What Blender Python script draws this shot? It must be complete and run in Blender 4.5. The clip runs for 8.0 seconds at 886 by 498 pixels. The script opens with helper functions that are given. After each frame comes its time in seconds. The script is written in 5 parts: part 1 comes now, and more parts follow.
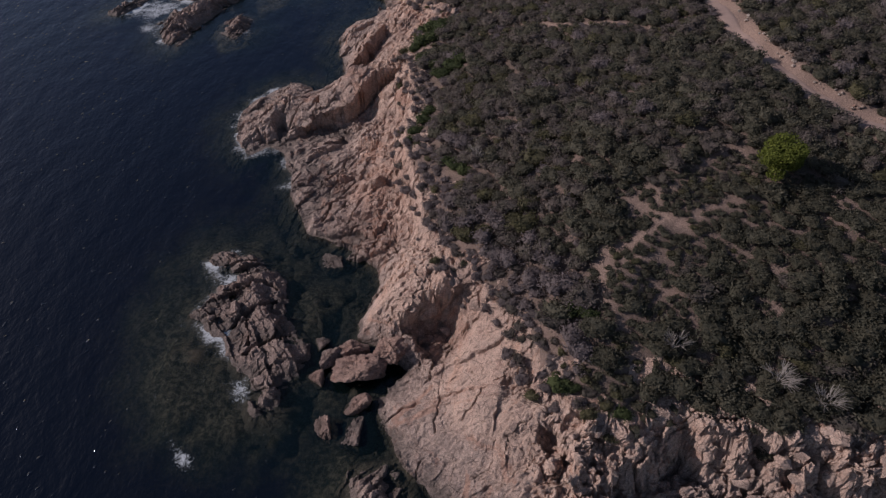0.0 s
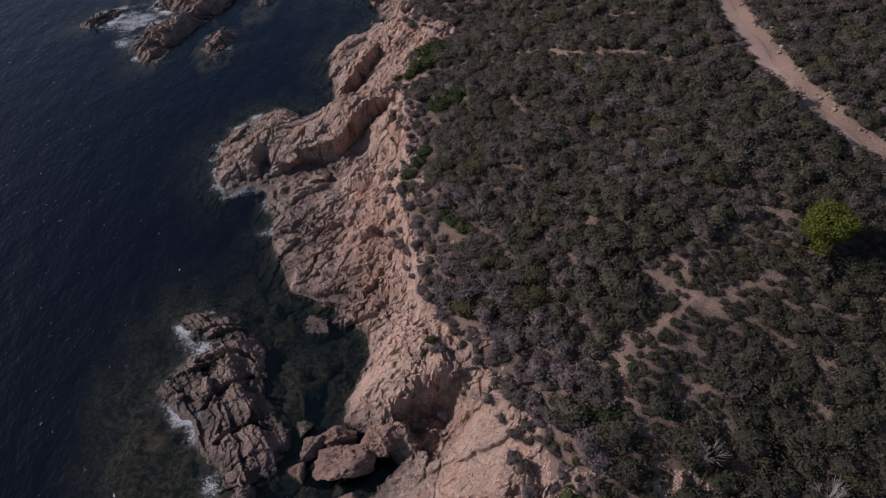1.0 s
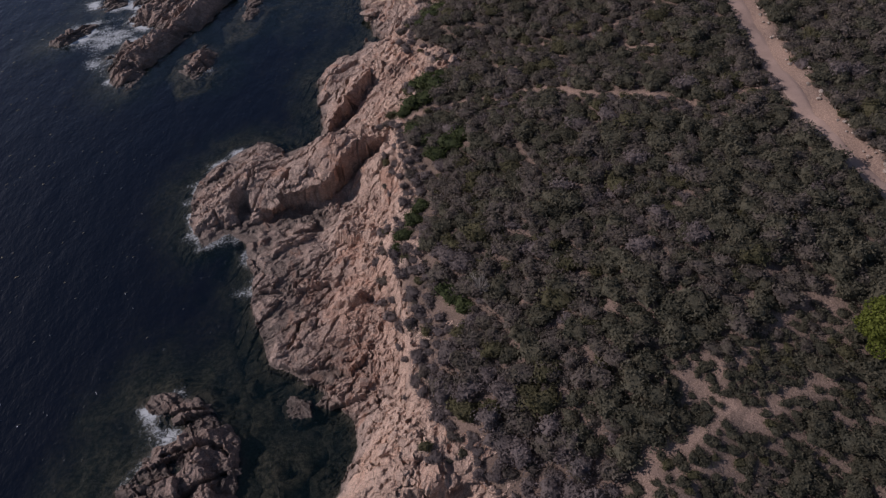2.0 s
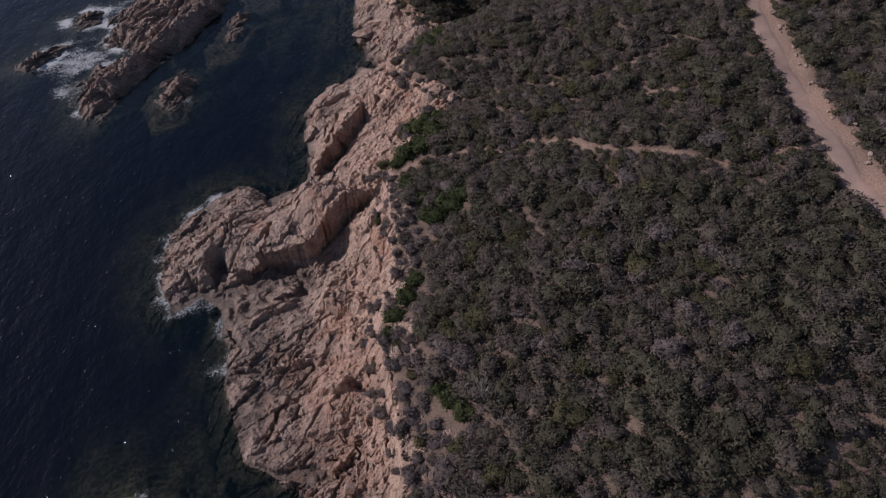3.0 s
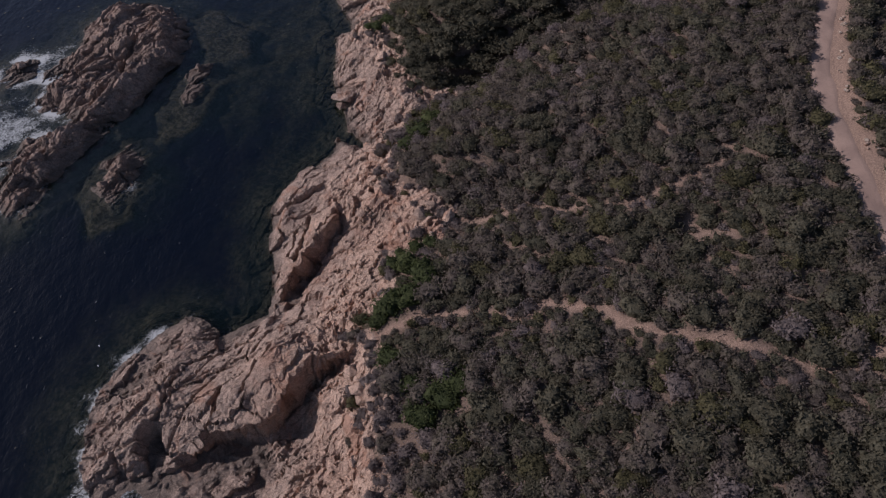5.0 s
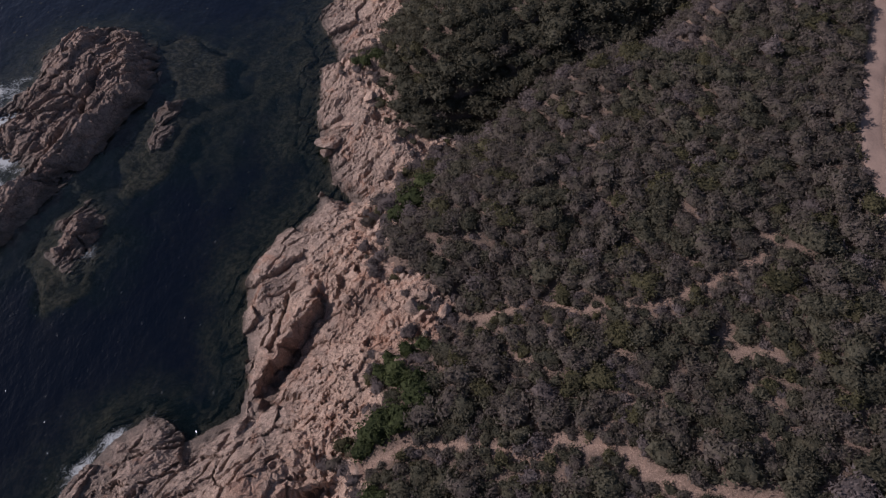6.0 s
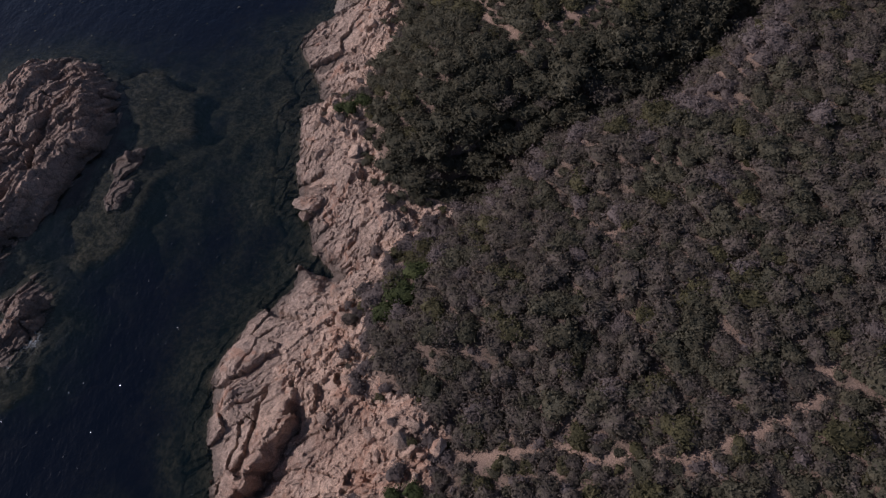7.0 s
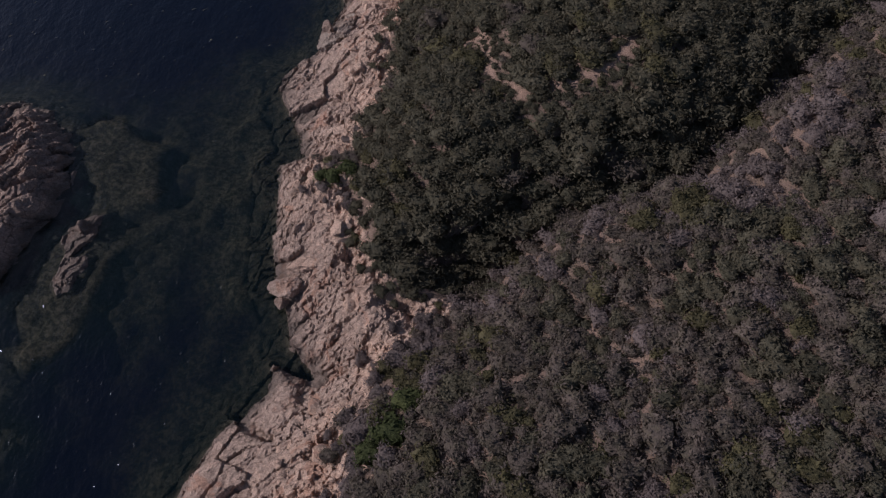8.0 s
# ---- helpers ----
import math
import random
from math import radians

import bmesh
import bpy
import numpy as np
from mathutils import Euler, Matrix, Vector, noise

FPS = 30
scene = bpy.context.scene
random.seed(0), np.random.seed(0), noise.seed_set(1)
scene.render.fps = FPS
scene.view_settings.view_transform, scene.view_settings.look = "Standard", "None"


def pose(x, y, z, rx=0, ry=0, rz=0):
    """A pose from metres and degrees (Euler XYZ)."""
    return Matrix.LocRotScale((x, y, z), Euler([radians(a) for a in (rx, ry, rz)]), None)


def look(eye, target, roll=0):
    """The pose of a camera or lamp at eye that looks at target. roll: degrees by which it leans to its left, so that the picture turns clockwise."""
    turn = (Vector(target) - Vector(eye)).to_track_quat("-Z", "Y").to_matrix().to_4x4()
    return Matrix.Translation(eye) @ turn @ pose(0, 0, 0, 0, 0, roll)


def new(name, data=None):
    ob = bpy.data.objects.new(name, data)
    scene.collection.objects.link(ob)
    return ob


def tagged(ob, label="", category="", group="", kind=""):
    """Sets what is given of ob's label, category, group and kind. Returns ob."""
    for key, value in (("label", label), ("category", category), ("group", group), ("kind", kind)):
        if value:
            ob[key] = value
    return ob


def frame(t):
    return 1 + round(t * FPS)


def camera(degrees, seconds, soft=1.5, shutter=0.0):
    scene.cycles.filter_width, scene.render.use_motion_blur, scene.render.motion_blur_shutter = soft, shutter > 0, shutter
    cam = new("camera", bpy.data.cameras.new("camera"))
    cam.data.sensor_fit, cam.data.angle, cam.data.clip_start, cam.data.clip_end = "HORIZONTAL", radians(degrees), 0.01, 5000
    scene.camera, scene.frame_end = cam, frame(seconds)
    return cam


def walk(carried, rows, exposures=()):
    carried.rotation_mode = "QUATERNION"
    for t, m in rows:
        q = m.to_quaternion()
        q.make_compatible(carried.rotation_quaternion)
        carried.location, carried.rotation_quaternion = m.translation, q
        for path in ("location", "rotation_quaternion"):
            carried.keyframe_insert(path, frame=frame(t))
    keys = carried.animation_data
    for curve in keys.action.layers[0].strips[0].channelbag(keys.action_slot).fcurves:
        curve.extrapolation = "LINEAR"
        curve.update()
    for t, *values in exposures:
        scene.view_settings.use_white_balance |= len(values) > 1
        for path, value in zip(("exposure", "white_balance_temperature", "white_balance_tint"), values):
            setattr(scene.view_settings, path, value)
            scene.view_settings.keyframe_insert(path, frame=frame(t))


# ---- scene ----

# ---------------------------------------------------------------- camera
EXPOSURE = -0.55
cam = camera(70.0, 8.0, 1.25)
ROWS = [
    (0.0, 0.00, 0.00, 49.84, 44.50, 0.72, 0.85),
    (0.5, 0.02, 5.21, 49.96, 43.79, 0.70, 0.84),
    (1.0, 0.05, 10.42, 50.06, 43.13, 0.64, 0.85),
    (1.5, 0.01, 15.61, 50.14, 42.49, 0.56, 0.85),
    (3.0, 0.05, 31.20, 50.16, 40.78, 0.31, 1.00),
    (3.5, 0.13, 36.46, 50.25, 40.14, 0.28, 1.09),
    (4.0, 0.17, 41.77, 50.39, 39.47, 0.22, 1.15),
    (4.5, 0.20, 47.15, 50.57, 38.75, 0.18, 1.21),
    (6.0, 0.04, 64.57, 50.51, 35.92, -0.14, 1.01),
    (6.5, 0.05, 70.83, 50.14, 34.81, -0.24, 0.95),
    (7.0, 0.06, 77.18, 49.81, 33.61, -0.37, 0.94),
    (7.5, 0.02, 83.41, 49.33, 32.52, -0.54, 0.96),
    (8.0, -0.00, 89.64, 48.85, 31.39, -0.61, 0.92),
]
walk(cam, [(t, pose(x, y, z, rx, ry, rz)) for t, x, y, z, rx, ry, rz in ROWS],
     exposures=[(0.0, EXPOSURE, 6350, 20), (8.0, EXPOSURE, 6350, 20)])

# ---------------------------------------------------------------- sky and sun
SUN_FROM = Vector((-0.93, 0.36, 0.51))          # low afternoon sun, from the sea
world = bpy.data.worlds.new("sky")
scene.world = world
world.use_nodes = True
wn = world.node_tree.nodes
sky = wn.new("ShaderNodeTexSky")
sky.sky_type, sky.sun_disc = "NISHITA", False
sky.sun_elevation = math.atan2(SUN_FROM.z, math.hypot(SUN_FROM.x, SUN_FROM.y))
sky.sun_rotation = math.atan2(SUN_FROM.x, SUN_FROM.y)
wn["Background"].inputs["Strength"].default_value = 0.095
world.node_tree.links.new(sky.outputs[0], wn["Background"].inputs["Color"])
sun_data = bpy.data.lights.new("sun", "SUN")
sun_data.energy, sun_data.angle, sun_data.color = 4.85, radians(0.5), (1.0, 0.945, 0.90)
sun = new("sun", sun_data)
sun.matrix_world = look(SUN_FROM * 200, (0, 60, 0))

# ---------------------------------------------------------------- numbers: noise and distances
U = np.uint32


def chance(ix, iy, seed):
    """A random number from 0 to 1 for each whole-numbered cell."""
    h = ix.astype(np.int64).astype(U) * U(374761393) + iy.astype(np.int64).astype(U) * U(668265263) + U(seed * 974711 % 4294967291)
    h = (h ^ (h >> U(13))) * U(1274126177)
    h = (h ^ (h >> U(16))) * U(2246822519)
    return (h ^ (h >> U(15))).astype(np.float64) / 4294967295.0


def smooth(x, y, seed):
    """Smooth noise, -1 to 1, with cells one metre wide."""
    ix, iy = np.floor(x), np.floor(y)
    u, v = x - ix, y - iy
    u, v = u * u * u * (u * (u * 6 - 15) + 10), v * v * v * (v * (v * 6 - 15) + 10)
    a, b = chance(ix, iy, seed), chance(ix + 1, iy, seed)
    c, d = chance(ix, iy + 1, seed), chance(ix + 1, iy + 1, seed)
    return 2 * ((a + (b - a) * u) * (1 - v) + (c + (d - c) * u) * v) - 1


def fractal(x, y, seed, octaves=4, gain=0.5):
    total, size = 0, 1.0
    for k in range(octaves):
        total = total + size * smooth(x * 2.03 ** k + 17.3 * k, y * 2.03 ** k - 9.1 * k, seed + k)
        size *= gain
    return total


def blocks(x, y, seed):
    """Broken blocks: distance to the next joint, and two random numbers of the block a point lies in."""
    ix, iy = np.floor(x), np.floor(y)
    f1, f2 = np.full(x.shape, 9.0), np.full(x.shape, 9.0)
    r1, r2, cx, cy = (np.zeros(x.shape) for _ in range(4))
    for i in (-1, 0, 1):
        for j in (-1, 0, 1):
            px, py = ix + i + chance(ix + i, iy + j, seed), iy + j + chance(ix + i, iy + j, seed + 1)
            d = np.hypot(px - x, py - y)
            near = d < f1
            f2 = np.where(near, f1, np.minimum(f2, d))
            f1 = np.where(near, d, f1)
            r1 = np.where(near, chance(ix + i, iy + j, seed + 2), r1)
            r2 = np.where(near, chance(ix + i, iy + j, seed + 3), r2)
            cx, cy = np.where(near, x - px, cx), np.where(near, y - py, cy)
    return f2 - f1, r1, r2, cx, cy


def ramp(x, a, b):
    t = np.clip((x - a) / (b - a), 0, 1)
    return t * t * (3 - 2 * t)


def line_distance(x, y, line):
    best = np.full(np.shape(x), 1e9)
    for (ax, ay), (bx, by) in zip(line[:-1], line[1:]):
        dx, dy = bx - ax, by - ay
        t = np.clip(((x - ax) * dx + (y - ay) * dy) / (dx * dx + dy * dy), 0, 1)
        best = np.minimum(best, (x - ax - t * dx) ** 2 + (y - ay - t * dy) ** 2)
    return np.sqrt(best)


def inside_distance(x, y, ring):
    """Distance to a closed outline: positive within it."""
    ring = ring + ring[:1]
    within = np.zeros(np.shape(x), bool)
    for (ax, ay), (bx, by) in zip(ring[:-1], ring[1:]):
        if ay != by:
            within ^= ((ay > y) != (by > y)) & (x < (bx - ax) * (y - ay) / (by - ay) + ax)
    d = line_distance(x, y, ring)
    return np.where(within, d, -d)


# ---------------------------------------------------------------- the plan
SOUTH_SHORE = [(900, -120), (200, -20), (70, 8), (52, 11), (40, 13), (32, 12), (24, 14), (15, 12.5), (8, 14), (2, 17.5)]
WEST_SHORE = [(-2, 21), (-3.9, 23.3), (-6.9, 28.2), (-7.2, 30.2), (-5.6, 31.4), (-4.4, 32.8), (-6.5, 35), (-9.5, 36.7), (-9.7, 38.8),
              (-8.9, 40.6), (-7.9, 43.2), (-8.4, 45.8), (-11.6, 49), (-13.6, 49.7), (-16.7, 51), (-17.3, 52.7), (-18.8, 55.6),
              (-19.9, 58.1), (-20.3, 61.9), (-21.6, 63.6), (-22.6, 66.2), (-24.4, 67.6), (-26.8, 65.6), (-29, 69.2), (-29.9, 72.4), (-30, 75.9),
              (-28.4, 79.2), (-27, 81.8), (-24.6, 83.8), (-22.7, 83.3), (-20.9, 81.8), (-18.6, 83.2), (-17.2, 84.2)]
NORTH_SHORE = [(-17.2, 87.8), (-18.4, 92.3), (-19.1, 96.6), (-17.4, 100.9), (-15.6, 103.8), (-13.6, 105.8), (-13.4, 108.1),
               (-10.4, 107), (-12.4, 110.1), (-13.6, 114), (-14.9, 116.4), (-15.3, 120), (-15.6, 124.5), (-16.4, 128.7), (-14, 129.8),
               (-15.5, 134.4), (-17.8, 138.8), (-17.5, 140.6), (-14.4, 144.1), (-13.2, 146), (-13.6, 148.4), (-12, 152.5),
               (-13, 160), (-20, 185), (-45, 260), (-80, 420), (-200, 900)]
SHORE = SOUTH_SHORE + WEST_SHORE + NORTH_SHORE + [(900, 900)]
SOUTH_EDGE = [(900, -90), (200, 2), (70, 22), (45, 25), (32.3, 25.3), (28.4, 24.8), (24.1, 24.3), (21.5, 26.5), (17.2, 26.7), (12.6, 25.2), (8.5, 26.6),
              (6.9, 28.7), (5.8, 31.4), (5.3, 33.8), (4.1, 35.3), (2.2, 37.6), (0.2, 39.7), (-1.9, 43.4), (-3.1, 46.6), (-3.6, 51)]
WEST_EDGE = [(-4.7, 54.8), (-5.8, 58.9), (-5.7, 62.9), (-4.8, 65.2), (-5.6, 69.5), (-5.9, 74.2), (-7.1, 78.4), (-5.1, 82.5), (-4.6, 85),
             (-1.4, 87.3), (-0.7, 90.2), (-3.2, 92.6), (-5.6, 94.6), (-6.1, 98.8), (-6.8, 102), (-5.5, 104), (-4.2, 107.2), (-2, 109.5),
             (0.2, 111.2), (-2.5, 112.2), (-4.9, 113.5), (-6.6, 116.1), (-6.9, 118.8), (-8.6, 122), (-11.3, 123.5), (-11.6, 125.8), (-8.9, 126.4),
             (-7.9, 131.6), (-6.9, 133.1), (-6, 136.1), (-5.8, 141), (-5.4, 144.4), (-4.4, 148), (-5, 160), (-10, 185), (-35, 260), (-70, 420), (-190, 900)]
EDGE = SOUTH_EDGE + WEST_EDGE + [(900, 900)]
EDGE_Y = [0, 25, 35, 45, 60, 76, 88, 95, 104, 111, 118, 125, 131, 140, 150]
EDGE_Z = [6.0, 6.0, 6.7, 7.0, 6.8, 7.4, 7.6, 7.0, 5.6, 4.3, 4.2, 4.4, 4.2, 4.4, 5.0]
GULLY = [(-4, 109.6), (-0.5, 111.8), (2.6, 114.6), (6, 116.8), (10, 118.3), (14.4, 119.8), (19.2, 122), (23.6, 125.2), (28.4, 129.8), (35, 135.6), (60, 156)]
ROAD = [(70, 38), (50, 46), (41.1, 50.9), (37.8, 54.3), (34.6, 58.4), (32.4, 65), (31.8, 72), (31.75, 80), (31.85, 88), (32.05, 94), (33.1, 100.5), (35.8, 108),
        (39.8, 117), (44, 128), (55, 150), (70, 175)]
TRAIL = [(-5.5, 77), (-2.4, 78.6), (0.1, 78.3), (3.7, 77.9), (5.3, 77.1), (7.2, 78.3), (11.2, 77.4), (11.8, 76), (13.8, 75.1), (18.2, 74), (20.8, 72.7), (24.5, 71.7), (26.7, 72.6), (29.2, 73.1), (31, 73.5)]
TRAIL_2 = [(-3.1, 89.3), (4.3, 88.7), (5.7, 89.0), (7.7, 88.7), (9.5, 87.8), (11.8, 88.0), (13.6, 87.6), (15.5, 88.0), (19.5, 89.6), (22.3, 91.0), (24.0, 93.3)]
TRAIL_3 = [(1.5, 137.6), (3.8, 136.7), (3.9, 131.4), (6.7, 128.3), (12.5, 129.3), (15.7, 131.8)]
WORN = [[(13.8, 31.8), (12.2, 33.8), (12.6, 36.4), (12.6, 38), (14.3, 39), (16, 39.3), (18.7, 41.6)], [(15.3, 43.9), (17.1, 42.6), (18.6, 41.3), (20.5, 40)],
        [(19.7, 40.6), (21.6, 41.5), (23, 42.5), (24.5, 42.7), (27, 43)], [(18.2, 43.6), (19.2, 44.5), (21.6, 45.9), (22.8, 47.2), (25.1, 48.6), (26.9, 48.4)],
        [(15.2, 37.7), (16.9, 37.5), (18.2, 38.1)],
        [(14.7, 30.8), (13.4, 29.2)],
        [(9.9, 107.7), (11.2, 105.5), (12.7, 104.9)], [(18.5, 86.5), (18.9, 84.4), (20, 83.4), (21.5, 83.6)], [(19.8, 81.1), (20.1, 79.8), (20.4, 78.5)],
        [(11.6, 84.6), (11.8, 83)], [(11.9, 81.4), (11.8, 79.7)], [(5.2, 84.6), (6.7, 83.2)], [(15.7, 35.1), (18.2, 34.6)]]
BIG_ISLET = [(-45.7, 95.6), (-45, 98), (-44.5, 102.6), (-42.4, 107.4), (-40.5, 111.5), (-38.6, 116.8), (-36.4, 122.5), (-36.6, 128.5), (-39.4, 132.4), (-42, 135.2), (-48.2, 135.4),
             (-51.6, 131.3), (-50, 126), (-52.2, 120), (-52, 117.5), (-51, 113), (-46.6, 111.8), (-45.4, 109.6), (-46.4, 108.2), (-49.5, 107.2), (-51.2, 103), (-50, 99.8), (-48, 96.8)]
NEAR_ISLET = [(-26.6, 47), (-25.2, 48.6), (-22, 47.9), (-18.3, 44), (-17.2, 39.5), (-14.2, 35.4), (-14, 33.2), (-15.7, 31), (-16.1, 28.2), (-17.9, 28.2),
             (-18.4, 32), (-21, 34.5), (-22.4, 36.5), (-25.9, 39.4), (-25.8, 41), (-23.2, 44)]
ISLETS = {
    "big": BIG_ISLET,
    "near": NEAR_ISLET,
    "small": [(-39.1, 100.2), (-39.3, 103.6), (-37.6, 106.2), (-35.9, 104.4), (-34.9, 99.8), (-36.8, 98.3)],
    "ledge": [(-34.4, 114.6), (-33.9, 117), (-34.2, 121), (-31.9, 122), (-31.6, 118.4), (-32.2, 114.8)],
    "wash": [(-59.8, 119.6), (-57.4, 122), (-54.6, 122.2), (-54, 118.9), (-56.4, 117)],
    "wash_2": [(-61.6, 107), (-57.8, 112), (-56.2, 112.6), (-57, 109.6), (-59.6, 106.6)],
    "corner": [(-9.4, 18.5), (-8.6, 23), (-5.6, 23.7), (-3.6, 21), (-4, 17.5), (-7, 16)],
}
REEFS = [[(-39, 133), (-32.8, 135), (-27.5, 131), (-27, 124), (-31.5, 123.8), (-36, 128)], [(-37, 113), (-35.8, 122), (-31, 123), (-29.3, 117), (-30.5, 110), (-34, 107)],
         [(-41, 99), (-40, 104), (-37, 107), (-34.5, 104), (-33.5, 96), (-37, 92)], [(-27.9, 36.6), (-27.2, 32.7), (-25, 29.2), (-19.8, 27), (-15, 25.5), (-14.8, 30.4), (-18, 32), (-21, 34.5)]]
LIP = [(-9, 33.5), (-6, 35.6), (-4.6, 36.8), (-3, 37.8), (-1.5, 38.2), (0.5, 38.5), (2.2, 37.8), (3.7, 35.9), (6, 34.6)]
SLAB = [(-5.2, 31.3), (-6.9, 28.3), (-6, 25.2), (-3.5, 21.8), (-1.5, 20), (2, 19.8), (3.4, 25.3), (5.3, 31), (4.6, 36), (1.8, 35.6), (0.3, 33), (-1.3, 32)]
CRACKS = [[(-6.7, 26.9), (-5.1, 28.3), (-2.2, 29.1), (1.5, 29.0)], [(-1.1, 32), (-1.4, 29), (-1.8, 25.9), (-3.4, 22.3), (-4.2, 21)], [(-5, 31.3), (-1.3, 31.7), (2.4, 32.2), (5, 33)],
          [(4.4, 27), (3.3, 24.4), (2.8, 21.9), (2, 19.6)], [(0.5, 26.5), (2.2, 28.6), (4.6, 29.6)]]
HOLLOW = [(-15.8, 85), (-14.9, 87), (-13.6, 88.7), (-12.3, 90.4), (-11.3, 91.8)]
RIDGE = [(-31, 66.2), (-25, 67.4), (-22.5, 68.6), (-21.2, 69.4), (-19.2, 71.3), (-18, 71.6), (-16.2, 72.2), (-14.5, 72.7), (-13.4, 73.6), (-12.3, 75.2), (-10.8, 76.3), (-6, 77.6)]
# open joints: line, half width, depth
RIFTS = [([(-22.8, 77), (-23.1, 73.4), (-23.6, 71.4)], 0.13, 0.7), ([(-23.5, 71.3), (-22.7, 68.6), (-23, 65.8)], 0.7, 2.0), ([(-29, 74.7), (-27.9, 76.3), (-27.2, 79)], 0.1, 0.5),
         ([(-18.5, 75.2), (-18.8, 72.7), (-18.9, 71.4)], 0.2, 0.8), ([(-16.6, 66), (-18, 64.7), (-19.8, 63)], 0.16, 0.6), ([(-15, 52.7), (-14.6, 55.2), (-13.4, 57.3)], 0.14, 0.6),
         ([(-16.2, 60), (-15.6, 63.2)], 0.09, 0.4), ([(-14.6, 60.5), (-13.6, 63.8)], 0.09, 0.4), ([(-14.9, 88.8), (-14.3, 91), (-14.2, 93.4), (-13.5, 95.4)], 0.22, 0.9),
         ([(-16.8, 87.4), (-15.8, 90.6), (-15.4, 93)], 0.12, 0.5), ([(-9.6, 106.6), (-11.6, 107.7), (-13.6, 108.6)], 0.4, 1.4), ([(-12.4, 101.8), (-13.8, 102.4), (-16, 104.2)], 0.3, 1.1),
         ([(-17, 85.6), (-14.6, 84.6), (-11.4, 84.2)], 0.25, 0.8), ([(-26.2, 70.2), (-25.6, 68.2), (-25.2, 66.6)], 0.12, 0.5), ([(-20.6, 81.4), (-20, 79.6)], 0.25, 0.7)]
# small scarps, sheer on their southern side: line, height
SCARPS = [([(-12.2, 65.7), (-10, 64.2), (-7.9, 63.7)], 1.0), ([(-11.2, 56.6), (-8.2, 56.2)], 0.9), ([(-16.6, 51.5), (-14, 50.4), (-11.9, 51.1), (-9.1, 50), (-7.4, 51.4)], 0.9),
          ([(-19.8, 59.2), (-16.2, 59.5), (-12.6, 60.2), (-7.2, 59.2)], 0.45), ([(-19, 64), (-17, 65.3), (-15, 66.2)], 0.5), ([(-14.4, 47.9), (-10.5, 47), (-7.4, 47.6)], 0.7),
          ([(-12, 68.2), (-9, 68.8)], 0.5), ([(-16, 55.4), (-13.2, 54.6)], 0.4), ([(-11.8, 53.4), (-8.6, 53)], 0.5)]
# broad rises and dips: x, y, radius, height
HUMPS = [(-14, 77, 2.6, 2.1), (-17.5, 73.8, 2.2, 0.9), (-20.6, 72, 1.8, 0.7), (-11.6, 77.4, 1.8, 0.6)]
RISES = [(-9.3, 73.8, 1.9, 1.9), (-22.7, 75.6, 3.2, 0.8), (-24, 71.6, 2, 0.6), (-16, 62, 2.4, -0.6), (-11.7, 66.8, 1.6, 1.0), (-3, 90.6, 2.6, 1.2), (-17.4, 94.6, 1.8, 1.2),
         (-9.9, 98.9, 2.4, 0.8), (-7.8, 140.7, 4, 1.8), (-5.7, 110.7, 1.8, 1.1), (5.4, 130, 7, -2.0), (21.7, 118.6, 5, -2.2), (12, 106, 5, -0.6), (-9, 56, 1.8, 0.8), (-4.6, 73, 2.2, 0.8), (-1, 34.1, 1.5, -1.0), (-2.3, 35.4, 1.5, -1.0),
         (-15.5, 69.2, 2.2, -1.3), (-11.5, 72.5, 1.6, -1.0), (-20.5, 66.8, 2, -0.8)]


def along(x, line):
    return np.interp(x, [p[0] for p in line], [p[1] for p in line])


